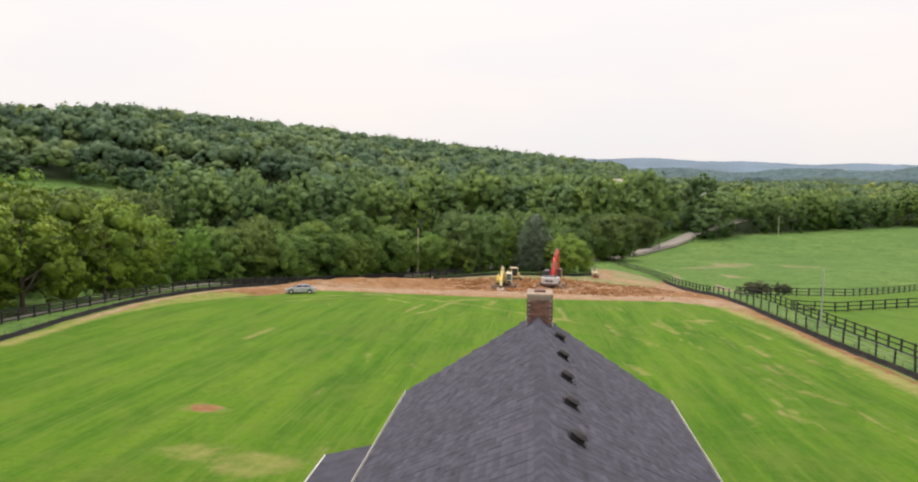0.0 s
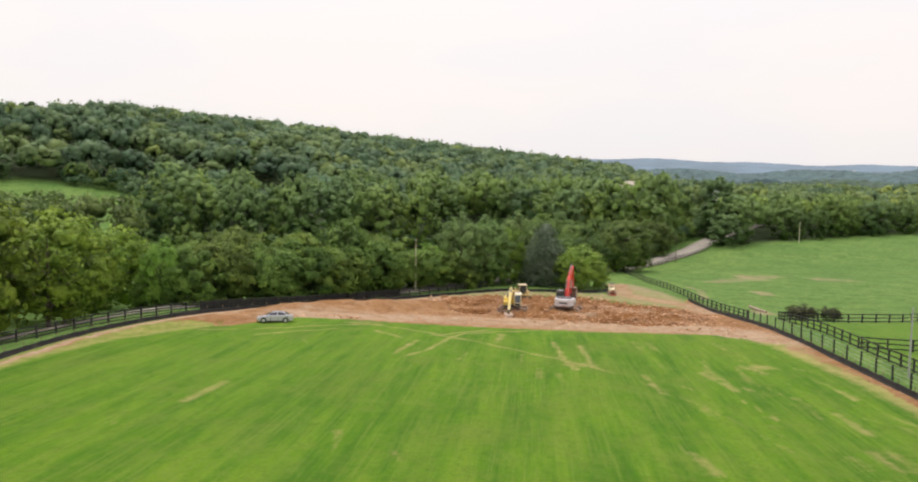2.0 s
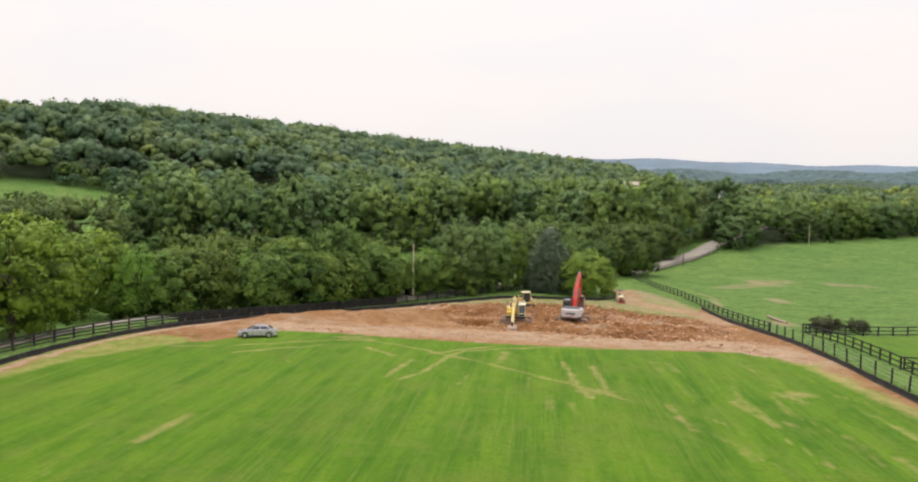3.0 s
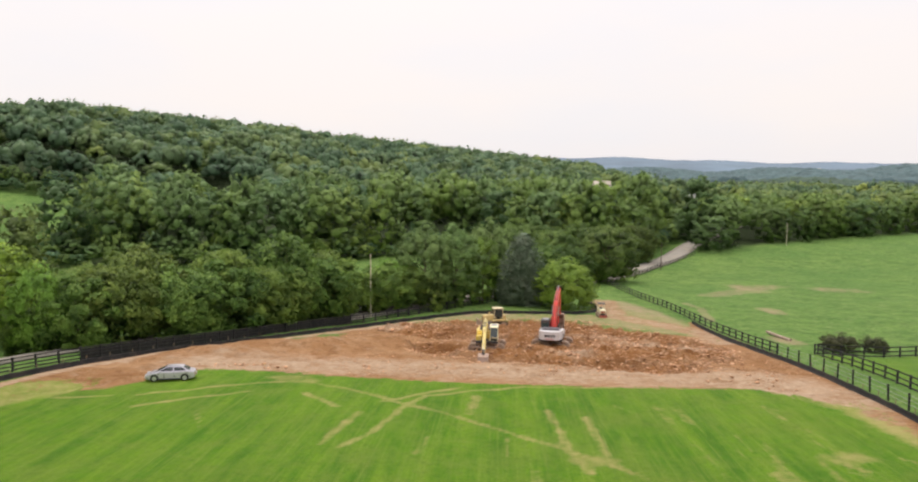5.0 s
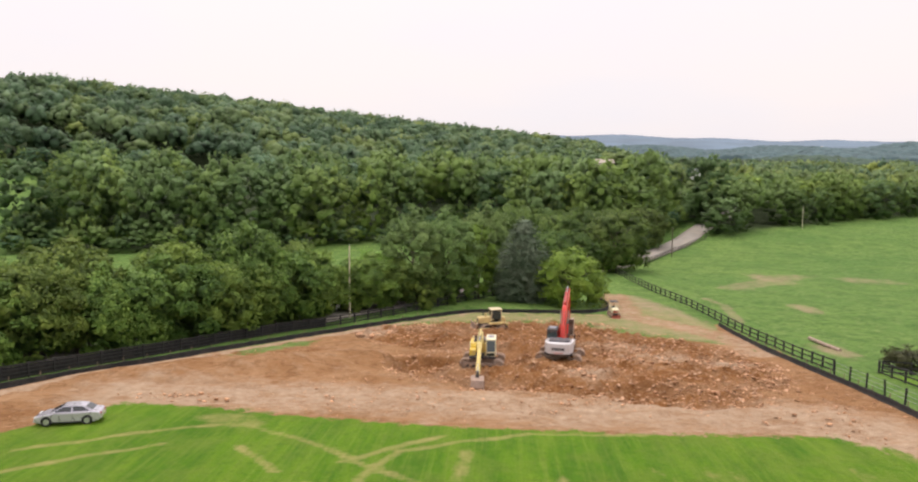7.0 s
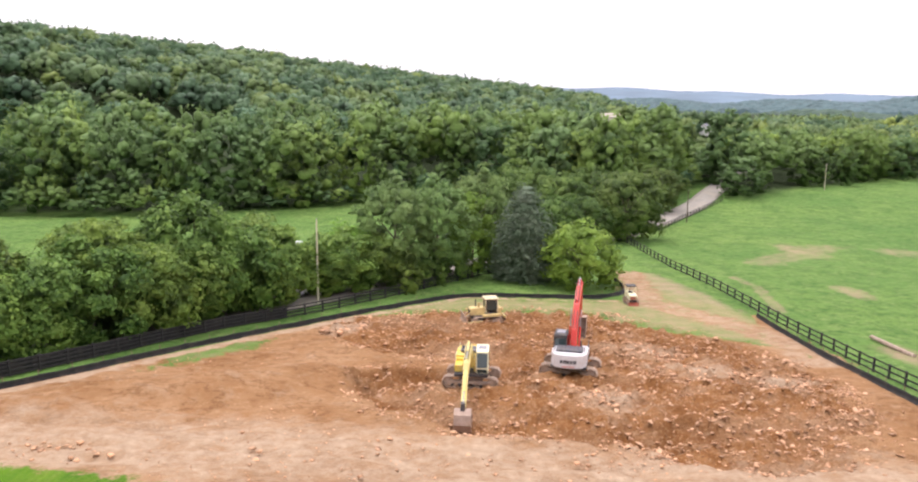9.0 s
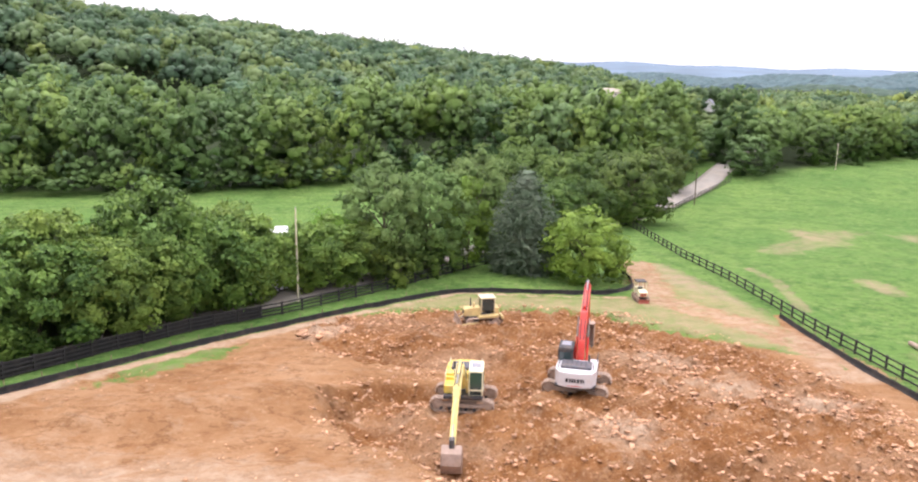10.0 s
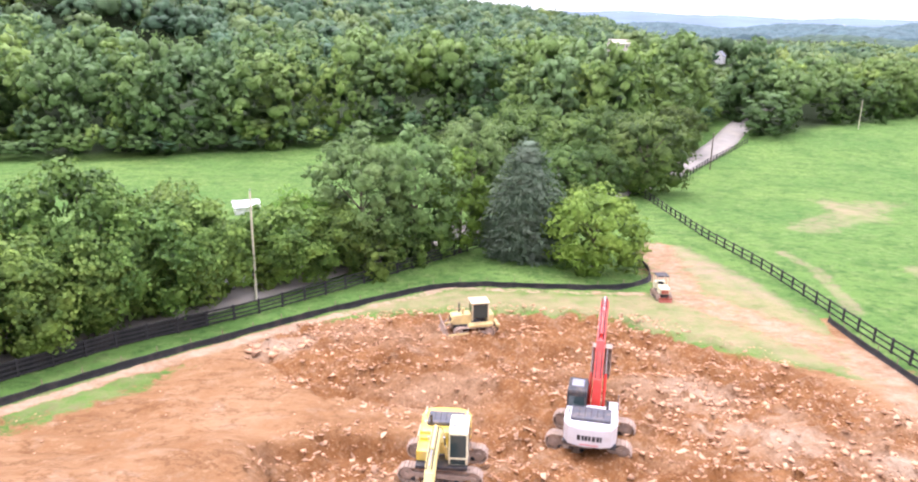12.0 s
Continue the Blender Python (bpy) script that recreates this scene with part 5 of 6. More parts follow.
def bent_arm(bm, spine, depths, x, width):
    """A tapered box arm in the y-z plane along a spine of points."""
    p = [Vector((0, a, b)) for a, b in spine]
    up, dn = [], []
    for i, q in enumerate(p):
        d = (p[min(i + 1, len(p) - 1)] - p[max(i - 1, 0)]).normalized()
        n = Vector((0, -d.z, d.y))
        up.append(q + n * depths[i] / 2)
        dn.append(q - n * depths[i] / 2)
    prism(bm, [(v.y, v.z) for v in up] + [(v.y, v.z) for v in reversed(dn)], x - width / 2, x + width / 2, "x", 0.025)
    return bm


def cylinder_ram(parent, a, b, x, r, mat, share=0.6):
    a, b = Vector((x, *a)), Vector((x, *b))
    c = a + (b - a) * share
    p = part("ram_barrel", rod(bmesh.new(), a, c, r, seg=12), mat, parent)
    part("ram_rod", rod(bmesh.new(), c, b, r * 0.55, seg=10), M_CHROME, p, "bright piston rod")
    return p


def bucket(parent, at, tilt, width, mat):
    bm = bmesh.new()
    prof = [(-0.1, 0.55), (0.35, 0.5), (0.75, 0.15), (0.85, -0.3), (0.6, -0.75), (0.15, -0.95), (-0.35, -0.85)]
    inner = [(a * 0.92 - 0.02, b * 0.92) for a, b in prof]
    prism(bm, prof + inner[::-1], -width / 2, width / 2, "x")
    for s in (-1, 1):
        prism(bm, prof, s * width / 2 - 0.03, s * width / 2 + 0.03, "x")
    m = Matrix.Translation(at) @ Matrix.Rotation(tilt, 4, "X") @ Matrix.Diagonal((1, 1.25, 1.2, 1))
    bmesh.ops.transform(bm, matrix=m, verts=bm.verts)
    b = part("bucket", bm, mat, parent, "worn steel digging bucket")
    for i in range(5):
        t = prism(bmesh.new(), [(-0.33, -0.78), (-0.33, -0.92), (-0.62, -0.84)], -0.05, 0.05, "x")
        bmesh.ops.transform(t, matrix=m @ Matrix.Translation((-width / 2 + 0.1 + i * (width - 0.2) / 4, 0, 0)), verts=t.verts)
        part("tooth", t, M_DARK, b)
    return b


def excavator(name, m, track_turn, label, paint, cab_paint, arm_paint, spine, stick, tip_tilt, deck, scale, lettering=False, tail_flat=False):
    """Upper works face +y; the tracks are turned under them."""
    e = thing(name, m @ Matrix.Scale(scale, 4), label, "excavator", "excavators")
    under = part("undercarriage", box(bmesh.new(), (0, 0, 0.62), (1.7, 1.9, 0.42), None, 0.08), M_STEEL, e)
    rod_bm = rod(bmesh.new(), (0, 0, 0.75), (0, 0, 1.05), 0.75, seg=24)
    part("slew_ring", rod_bm, M_DARK, e)
    for s in (-1, 1):
        track_unit(under, s * 1.15, 4.25, 0.86, 0.6)
    under.matrix_local = Matrix.Rotation(radians(track_turn), 4, "Z")
    # deck and house
    part("deck", box(bmesh.new(), (0, -0.35, 1.14), (2.6, 4.1, 0.2), None, 0.04), M_DARK, e)
    tail = [(-1.32, -1.1), (1.32, -1.1), (1.3, -2.0), (1.05, -2.5), (0.5, -2.68), (-0.5, -2.68), (-1.05, -2.5), (-1.3, -2.0)]
    part("counterweight", prism(bmesh.new(), tail, 1.16, 2.18, "z", 0.09), paint, e, "rounded rear counterweight")
    part("engine_house", box(bmesh.new(), (0, -0.65, 1.68), (2.56, 1.1, 0.9), None, 0.06), paint, e)
    hood = part("hood", box(bmesh.new(), (0.0, -1.35, 2.22), (1.95, 1.25, 0.24), None, 0.09), deck, e, "dark slate engine hood")
    for i in range(5):
        part("louvre", box(bmesh.new(), (-0.6 + i * 0.3, -1.35, 2.335), (0.05, 0.9, 0.02)), M_DARK, hood)
    part("exhaust", rod(bmesh.new(), (0.75, -0.75, 2.05), (0.75, -0.75, 2.75), 0.07, seg=12), M_DARK, e)
    part("side_box", box(bmesh.new(), (1.0, 0.55, 1.5), (0.6, 1.35, 0.55), None, 0.05), paint, e)
    part("fuel_tank", box(bmesh.new(), (1.0, -0.02, 1.62), (0.58, 0.5, 0.7), None, 0.05), paint, e)
    for s in (-1, 1):
        part("side_grille", box(bmesh.new(), (s * 1.29, -1.35, 1.72), (0.03, 0.8, 0.35)), M_DARK, e)
    bm = bmesh.new()
    for y in (-0.35, 0.25, 0.9):
        rod(bm, (1.26, y, 1.75), (1.26, y, 2.4), 0.02, seg=6)
    rod(bm, (1.26, -0.35, 2.4), (1.26, 0.9, 2.4), 0.02, seg=6)
    part("handrail", bm, cab_paint, e)
    bm = bmesh.new()
    for x in (-1.1, 1.1):
        for y in (-1.3, -2.1):
            rod(bm, (x, y, 2.15), (x, y, 2.5), 0.02, seg=6)
        rod(bm, (x, -1.3, 2.5), (x, -2.1, 2.5), 0.02, seg=6)
    part("guard_rail", bm, cab_paint, e)
    # cab
    prof = [(-0.45, 1.2), (1.45, 1.2), (1.55, 1.6), (1.3, 2.9), (1.05, 3.0), (-0.4, 3.0), (-0.45, 2.9)]
    cab = part("cab", prism(bmesh.new(), prof, -1.3, -0.34, "x", 0.05), cab_paint, e)
    part("front_window", prism(bmesh.new(), [(1.545, 1.72), (1.565, 1.72), (1.335, 2.8), (1.315, 2.8)], -1.22, -0.42, "x"), M_GLASS, cab, "dark glass windscreen")
    part("lower_window", prism(bmesh.new(), [(1.49, 1.3), (1.51, 1.3), (1.575, 1.6), (1.555, 1.6)], -1.2, -0.44, "x"), M_GLASS, cab)
    for x in (-1.315, -0.325):
        part("side_window", prism(bmesh.new(), [(-0.3, 1.85), (1.3, 1.85), (1.16, 2.78), (-0.3, 2.78)], x - 0.012, x + 0.012, "x"), M_GLASS, cab)
    part("rear_window", box(bmesh.new(), (-0.82, -0.455, 2.3), (0.76, 0.02, 0.8)), M_GLASS, cab)
    part("roof_hatch", box(bmesh.new(), (-0.82, 0.45, 3.01), (0.62, 0.8, 0.06), None, 0.02), M_GREYDECK, cab, "grey roof hatch")
    part("door_line", box(bmesh.new(), (-1.315, 0.45, 1.75), (0.015, 0.5, 0.04)), M_DARK, cab)
    # arm
    boom = part("boom", bent_arm(bmesh.new(), spine, (0.42, 0.62, 0.66, 0.58, 0.36), 0.12, 0.46), arm_paint, e)
    st = part("stick", bent_arm(bmesh.new(), stick, (0.4, 0.52, 0.42, 0.28), 0.12, 0.36), arm_paint, e)
    s0, s3 = stick[0], stick[-1]
    for x in (-0.25, 0.49):
        cylinder_ram(e, (0.95, 1.25), (spine[2][0] - 0.1, spine[2][1] - 0.15), x, 0.085, arm_paint)
    mid = spine[2]
    cylinder_ram(boom, (mid[0] + 0.1, mid[1] + 0.52), (s0[0] + 0.02, s0[1] + 0.35), 0.12, 0.09, arm_paint)
    cylinder_ram(st, (stick[1][0] + 0.42 * math.cos(tip_tilt), stick[1][1] + 0.35), (s3[0] + 0.3, s3[1] + 0.25), 0.12, 0.075, arm_paint)
    part("linkage", bent_arm(bmesh.new(), ((s3[0] - 0.05, s3[1] + 0.4), (s3[0] + 0.25, s3[1] + 0.35), (s3[0] + 0.35, s3[1] - 0.1)), (0.14, 0.16, 0.14), 0.12, 0.3), M_DARK, st)
    bucket(st, (0.12, s3[0], s3[1] - 0.55), tip_tilt, 1.1, M_BUCKET)
    for x in (0.0, 0.24):
        bm = bmesh.new()
        pts = [(1.0, 1.9), (spine[1][0] - 0.2, spine[1][1] + 0.35), (mid[0], mid[1] + 0.42), (s0[0] - 0.4, s0[1] + 0.4), (s0[0] + 0.1, s0[1] + 0.25)]
        for a, b in zip(pts[:-1], pts[1:]):
            rod(bm, (x, *a), (x, *b), 0.03, seg=6)
        part("hose", bm, M_PLASTIC, boom)
    if lettering:
        # maker's name drawn as plain dark bars
        for x, w in ((-0.5, 0.16), (-0.3, 0.12), (-0.14, 0.14), (0.02, 0.12), (0.22, 0.16), (0.42, 0.13), (0.56, 0.08)):
            part("lettering_bar", box(bmesh.new(), (x, -2.675, 1.66), (w, 0.03, 0.26)), M_MARK, e)
        part("stripe", box(bmesh.new(), (0, -2.67, 1.3), (0.9, 0.03, 0.04)), M_RED, e)
        for s in (-1, 1):
            part("side_stripe", box(bmesh.new(), (s * 1.3, -0.7, 1.42), (0.03, 1.7, 0.1)), M_MARK, e)
    return e


YX, YY = -2.35, 128.7
excavator("yellow_excavator", pose(YX, YY, gz(YX, YY) - 0.1, 0, 0, 179), 86, "yellow excavator with cream cab, bucket lowered to the rubble", M_YELLOW, M_CREAM, M_PALE,
          ((0.6, 1.5), (1.3, 2.7), (3.0, 3.75), (4.8, 3.6), (6.2, 3.1)), ((5.95, 3.6), (6.3, 3.0), (7.6, 2.2), (8.9, 1.5)), radians(-30), M_HOOD, 1.0)
QX, QY = 5.75, 133.0
excavator("red_excavator", pose(QX, QY, gz(QX, QY) - 0.12, 0, 0, -10), 86, "white excavator with bright red boom standing on rubble", M_MWHITE, M_DARK, M_RED,
          ((0.6, 1.5), (1.1, 2.95), (2.3, 4.5), (4.1, 5.3), (5.5, 5.65)), ((5.0, 5.9), (5.6, 5.55), (6.3, 4.0), (6.6, 2.5)), radians(10), M_HOOD, 1.1, True)


def bulldozer(m, label):
    d = thing("bulldozer", m, label, "bulldozer")
    for s in (-1, 1):
        track_unit(d, s * 0.95, 3.3, 0.85, 0.5)
    part("main_frame", box(bmesh.new(), (0, 0, 0.7), (1.2, 3.0, 0.5), None, 0.06), M_DARK, d)
    hood = part("hood", prism(bmesh.new(), [(0.15, 0.95), (1.75, 0.95), (1.8, 1.6), (1.65, 1.72), (0.15, 1.8)], -0.5, 0.5, "x", 0.05), M_YELLOW_OLD, d)
    part("grille", box(bmesh.new(), (0, 1.79, 1.3), (0.8, 0.04, 0.5)), M_DARK, hood)
    part("exhaust", rod(bmesh.new(), (0.2, 1.05, 1.75), (0.2, 1.05, 2.6), 0.06, seg=10), M_DARK, hood)
    part("air_cleaner", rod(bmesh.new(), (-0.2, 0.8, 1.75), (-0.2, 0.8, 2.25), 0.11, seg=12), M_YELLOW_OLD, hood)
    for s in (-1, 1):
        part("fender", prism(bmesh.new(), [(-1.5, 0.95), (0.5, 0.95), (0.4, 1.12), (-1.5, 1.2)], s * 0.95 - 0.32, s * 0.95 + 0.32, "x", 0.02), M_YELLOW_OLD, d)
    part("rear_tank", box(bmesh.new(), (0, -1.45, 1.35), (1.3, 0.5, 0.8), None, 0.07), M_YELLOW_OLD, d)
    cab = part("cab", box(bmesh.new(), (0, -0.55, 2.75), (1.5, 1.55, 0.14), None, 0.05), M_DOZERCAB, d, "cream cab roof on posts")
    for x in (-0.65, 0.65):
        for y in (0.1, -1.2):
            part("cab_post", box(bmesh.new(), (x, y, 2.0), (0.1, 0.1, 1.45), None, 0.02), M_DOZERCAB, cab)
        part("side_window", box(bmesh.new(), (x, -0.55, 2.05), (0.03, 1.2, 1.1)), M_GLASS, cab)
    part("front_window", box(bmesh.new(), (0, 0.1, 2.1), (1.2, 0.03, 1.0)), M_GLASS, cab)
    part("rear_window", box(bmesh.new(), (0, -1.2, 2.1), (1.2, 0.03, 1.0)), M_GLASS, cab)
    part("seat", box(bmesh.new(), (0, -0.7, 1.5), (0.5, 0.5, 0.7), None, 0.06), M_PLASTIC, d)
    blade = part("blade", prism(bmesh.new(), [(2.4, 0.0), (2.28, 0.35), (2.26, 0.7), (2.4, 1.1), (2.48, 1.1), (2.36, 0.7), (2.37, 0.35), (2.52, 0.0)], -1.6, 1.6, "x"), M_STEEL, d, "muddy curved steel blade")
    for s in (-1, 1):
        part("push_arm", bent_arm(bmesh.new(), ((-0.2, 0.45), (1.4, 0.4), (2.35, 0.3)), (0.2, 0.22, 0.2), s * 1.32, 0.14), M_YELLOW_OLD, d)
        cylinder_ram(d, (1.5, 1.6), (2.28, 0.75), s * 0.5, 0.06, M_YELLOW_OLD)
    rip = part("ripper", box(bmesh.new(), (0, -2.05, 0.75), (1.4, 0.25, 0.25), None, 0.03), M_YELLOW_OLD, d)
    for x in (-0.5, 0, 0.5):
        part("shank", prism(bmesh.new(), [(-2.1, 0.9), (-1.98, 0.9), (-2.0, 0.35), (-1.85, 0.15), (-2.1, 0.3)], x - 0.04, x + 0.04, "x"), M_DARK, rip)
    return d


bulldozer(pose(-1.8, 151.8, gz(-1.8, 151.8) - 0.08, 0, 0, 104), "faded yellow bulldozer with cream cab on broken ground")


def small_loader(m, label):
    d = thing("track_loader", m, label, "loader")
    for s in (-1, 1):
        track_unit(d, s * 0.68, 2.3, 0.65, 0.36)
    part("chassis", box(bmesh.new(), (0, 0, 0.55), (1.0, 2.0, 0.4), None, 0.05), M_DARK, d)
    part("hood", prism(bmesh.new(), [(0.1, 0.7), (1.15, 0.7), (1.2, 1.25), (0.1, 1.4)], -0.55, 0.55, "x", 0.06), M_CREAM, d, "cream-white hood")
    part("rear_box", box(bmesh.new(), (0, -0.85, 1.05), (1.2, 0.6, 0.7), None, 0.06), M_CREAM, d)
    part("seat", box(bmesh.new(), (0, -0.35, 1.15), (0.5, 0.45, 0.7), None, 0.05), M_PLASTIC, d)
    can = part("canopy", box(bmesh.new(), (0, -0.35, 2.2), (1.35, 1.3, 0.09), None, 0.03), M_DARK, d, "dark roof canopy")
    for x in (-0.58, 0.58):
        for y in (0.2, -0.9):
            part("canopy_post", box(bmesh.new(), (x, y, 1.6), (0.07, 0.07, 1.2)), M_CREAM, can)
    part("blade", prism(bmesh.new(), [(1.62, 0.05), (1.52, 0.3), (1.6, 0.5), (1.66, 0.5), (1.58, 0.3), (1.7, 0.05)], -0.72, 0.72, "x"), M_OLDRED, d, "red front blade")
    for s in (-1, 1):
        part("push_arm", bent_arm(bmesh.new(), ((0.1, 0.5), (0.9, 0.45), (1.56, 0.35)), (0.12, 0.14, 0.12), s * 0.45, 0.1), M_OLDRED, d)
    part("grille", box(bmesh.new(), (0, 1.2, 0.95), (0.8, 0.04, 0.35)), M_OLDRED, d)
    return d


small_loader(pose(15.8, 162.8, gz(15.8, 162.8) - 0.03, 0, 0, 185) @ Matrix.Diagonal((0.85, 0.95, 1.0, 1)), "small cream crawler loader with red blade on tan track")


# ---------------------------------------------------------------- cars
def car(name, m, label, paint):
    """A four-door saloon, nose along +x."""
    c = thing(name, m, label, "car", "parked cars")
    side = [(-2.2, 0.34), (-2.26, 0.62), (-2.2, 0.84), (-2.0, 0.92), (-1.4, 0.94), (0.9, 0.89), (1.6, 0.8), (2.05, 0.66), (2.22, 0.5), (2.2, 0.3), (1.8, 0.19), (-1.85, 0.19)]
    part("body", prism(bmesh.new(), side, -0.86, 0.86, "y", 0.07), paint, c)
    bm = bmesh.new()
    base, top = 0.78, 0.6
    low = [(-1.85, 0.9), (-1.15, 1.31), (-0.75, 1.37), (-0.05, 1.38), (0.3, 1.33), (1.3, 0.86)]
    rings = []
    for s in (-1, 1):
        ring = []
        for x, z in low:
            k = (z - 0.88) / 0.5
            ring.append(bm.verts.new((x, s * (base + (top - base) * k), z)))
        rings.append(ring)
    fs = [bm.faces.new(rings[0]), bm.faces.new(rings[1][::-1])]
    for i in range(len(low)):
        j = (i + 1) % len(low)
        fs.append(bm.faces.new((rings[0][i], rings[1][i], rings[1][j], rings[0][j])))
    bmesh.ops.recalc_face_normals(bm, faces=fs)
    bmesh.ops.bevel(bm, geom=list(bm.edges), offset=0.03, segments=2, affect="EDGES")
    roof = part("roof", bm, paint, c)

    def pane(name, pts):
        p = [Vector(q) for q in pts]
        n = (p[1] - p[0]).cross(p[2] - p[0]).normalized()
        n = n if n.dot((p[0] + p[2]) / 2 - Vector((-0.2, 0, 1.0))) > 0 else -n
        b = bmesh.new()
        lo, hi = [b.verts.new(q - n * 0.01) for q in p], [b.verts.new(q + n * 0.014) for q in p]
        fs = [b.faces.new(lo), b.faces.new(hi[::-1])] + [b.faces.new((lo[i], hi[i], hi[(i + 1) % 4], lo[(i + 1) % 4])) for i in range(4)]
        bmesh.ops.recalc_face_normals(b, faces=fs)
        part(name, b, M_CARGLASS, roof, "dark glass")
    k = lambda z: base + (top - base) * (z - 0.88) / 0.5
    pane("windscreen", [(1.12, -0.68, 0.945), (1.12, 0.68, 0.945), (0.4, 0.56, 1.285), (0.4, -0.56, 1.285)])
    pane("rear_window", [(-1.68, -0.66, 1.0), (-1.68, 0.66, 1.0), (-1.22, 0.56, 1.27), (-1.22, -0.56, 1.27)])
    for s in (-1, 1):
        pane("front_window", [(0.98, s * k(0.95), 0.95), (0.28, s * k(1.29), 1.29), (-0.26, s * k(1.31), 1.31), (-0.26, s * k(0.95), 0.95)])
        pane("back_window", [(-0.36, s * k(0.96), 0.96), (-0.36, s * k(1.31), 1.31), (-1.02, s * k(1.28), 1.28), (-1.5, s * k(0.98), 0.98)])
        part("mirror", box(bmesh.new(), (0.82, s * 0.95, 0.99), (0.12, 0.2, 0.13), None, 0.03), paint, c)
        part("headlight", box(bmesh.new(), (2.12, s * 0.6, 0.62), (0.16, 0.4, 0.13), None, 0.03), M_LAMP, c)
        part("tail_light", box(bmesh.new(), (-2.19, s * 0.66, 0.74), (0.1, 0.34, 0.15), None, 0.02), M_TAIL, c)
        part("door_seam", box(bmesh.new(), (-0.33, s * 0.862, 0.62), (0.015, 0.01, 0.55)), M_PLASTIC, c)
        part("sill", box(bmesh.new(), (0, s * 0.85, 0.24), (2.2, 0.06, 0.08)), M_PLASTIC, c)
        for x in (1.38, -1.33):
            w = part("wheel", rod(bmesh.new(), (x, s * 0.68, 0.31), (x, s * 0.885, 0.31), 0.31, seg=24), M_RUBBER, c, "black tyre")
            bm = rod(bmesh.new(), (x, s * 0.88, 0.31), (x, s * 0.9, 0.31), 0.2, seg=20)
            rod(bm, (x, s * 0.89, 0.31), (x, s * 0.915, 0.31), 0.06, seg=10)
            part("rim", bm, M_RIM, w, "alloy wheel rim")
            part("arch", rod(bmesh.new(), (x, s * 0.6, 0.33), (x, s * 0.864, 0.33), 0.37, seg=24), M_PLASTIC, c)
    part("grille", box(bmesh.new(), (2.2, 0, 0.55), (0.06, 0.7, 0.12)), M_PLASTIC, c)
    part("front_bumper", box(bmesh.new(), (2.17, 0, 0.38), (0.16, 1.6, 0.2), None, 0.06), paint, c)
    part("rear_bumper", box(bmesh.new(), (-2.2, 0, 0.48), (0.14, 1.62, 0.24), None, 0.06), paint, c)
    part("rear_plate", box(bmesh.new(), (-2.27, 0, 0.7), (0.02, 0.4, 0.12)), M_WHITE, c)
    return c


def on_slope(x, y, turn):
    """A pose flat on the ground, by the ground's own tilt."""
    n = Vector((gz(x - 1, y) - gz(x + 1, y), gz(x, y - 1) - gz(x, y + 1), 2)).normalized()
    return Matrix.Translation((x, y, gz(x, y))) @ Vector((0, 0, 1)).rotation_difference(n).to_matrix().to_4x4() @ Matrix.Rotation(radians(turn), 4, "Z")


car("silver_car", on_slope(-30.2, 103.4, 196) @ Matrix.Diagonal((0.94, 0.98, 0.94, 1)), "silver saloon car parked on the lawn's edge", M_SILVER)
for x, y, a in ((-24.6, 161.5, 56), (-18.6, 171.3, 56)):
    car("white_car", on_slope(x, y, a) @ Matrix.Translation((0, 0, 0.3)), "white car on the road behind the trees", M_CARWHITE)


# ---------------------------------------------------------------- poles and far buildings
def utility_pole(x, y, h, label, mat, r=0.14, arm=True):
    p = thing("utility_pole", pose(x, y, gz(x, y)), label, "utility pole", "utility poles")
    part("shaft", rod(bmesh.new(), (0, 0, -0.5), (0, 0, h), r, r * 0.68, 12), mat, p)
    if arm:
        part("insulator", rod(bmesh.new(), (0, 0, h), (0, 0, h + 0.22), 0.05, 0.03, 8), M_GREYPOLE, p)
    return p


utility_pole(-21.7, 157.7, 10.2, "pale wooden utility pole behind the board fence", M_POLE, 0.125)
utility_pole(44.4, 253.6, 7.6, "dark weathered wooden utility pole beside the pasture", M_BARK, 0.15)
utility_pole(33.4, 84.5, 6.1, "slim grey pole beside the paddock fence", M_GREYPOLE, 0.09, False)
utility_pole(19, 224.6, 3.6, "short white roadside post", M_WHITE, 0.1, False)
utility_pole(101.3, 314, 8, "distant wooden utility pole at the wood's edge", M_POLE, 0.13)


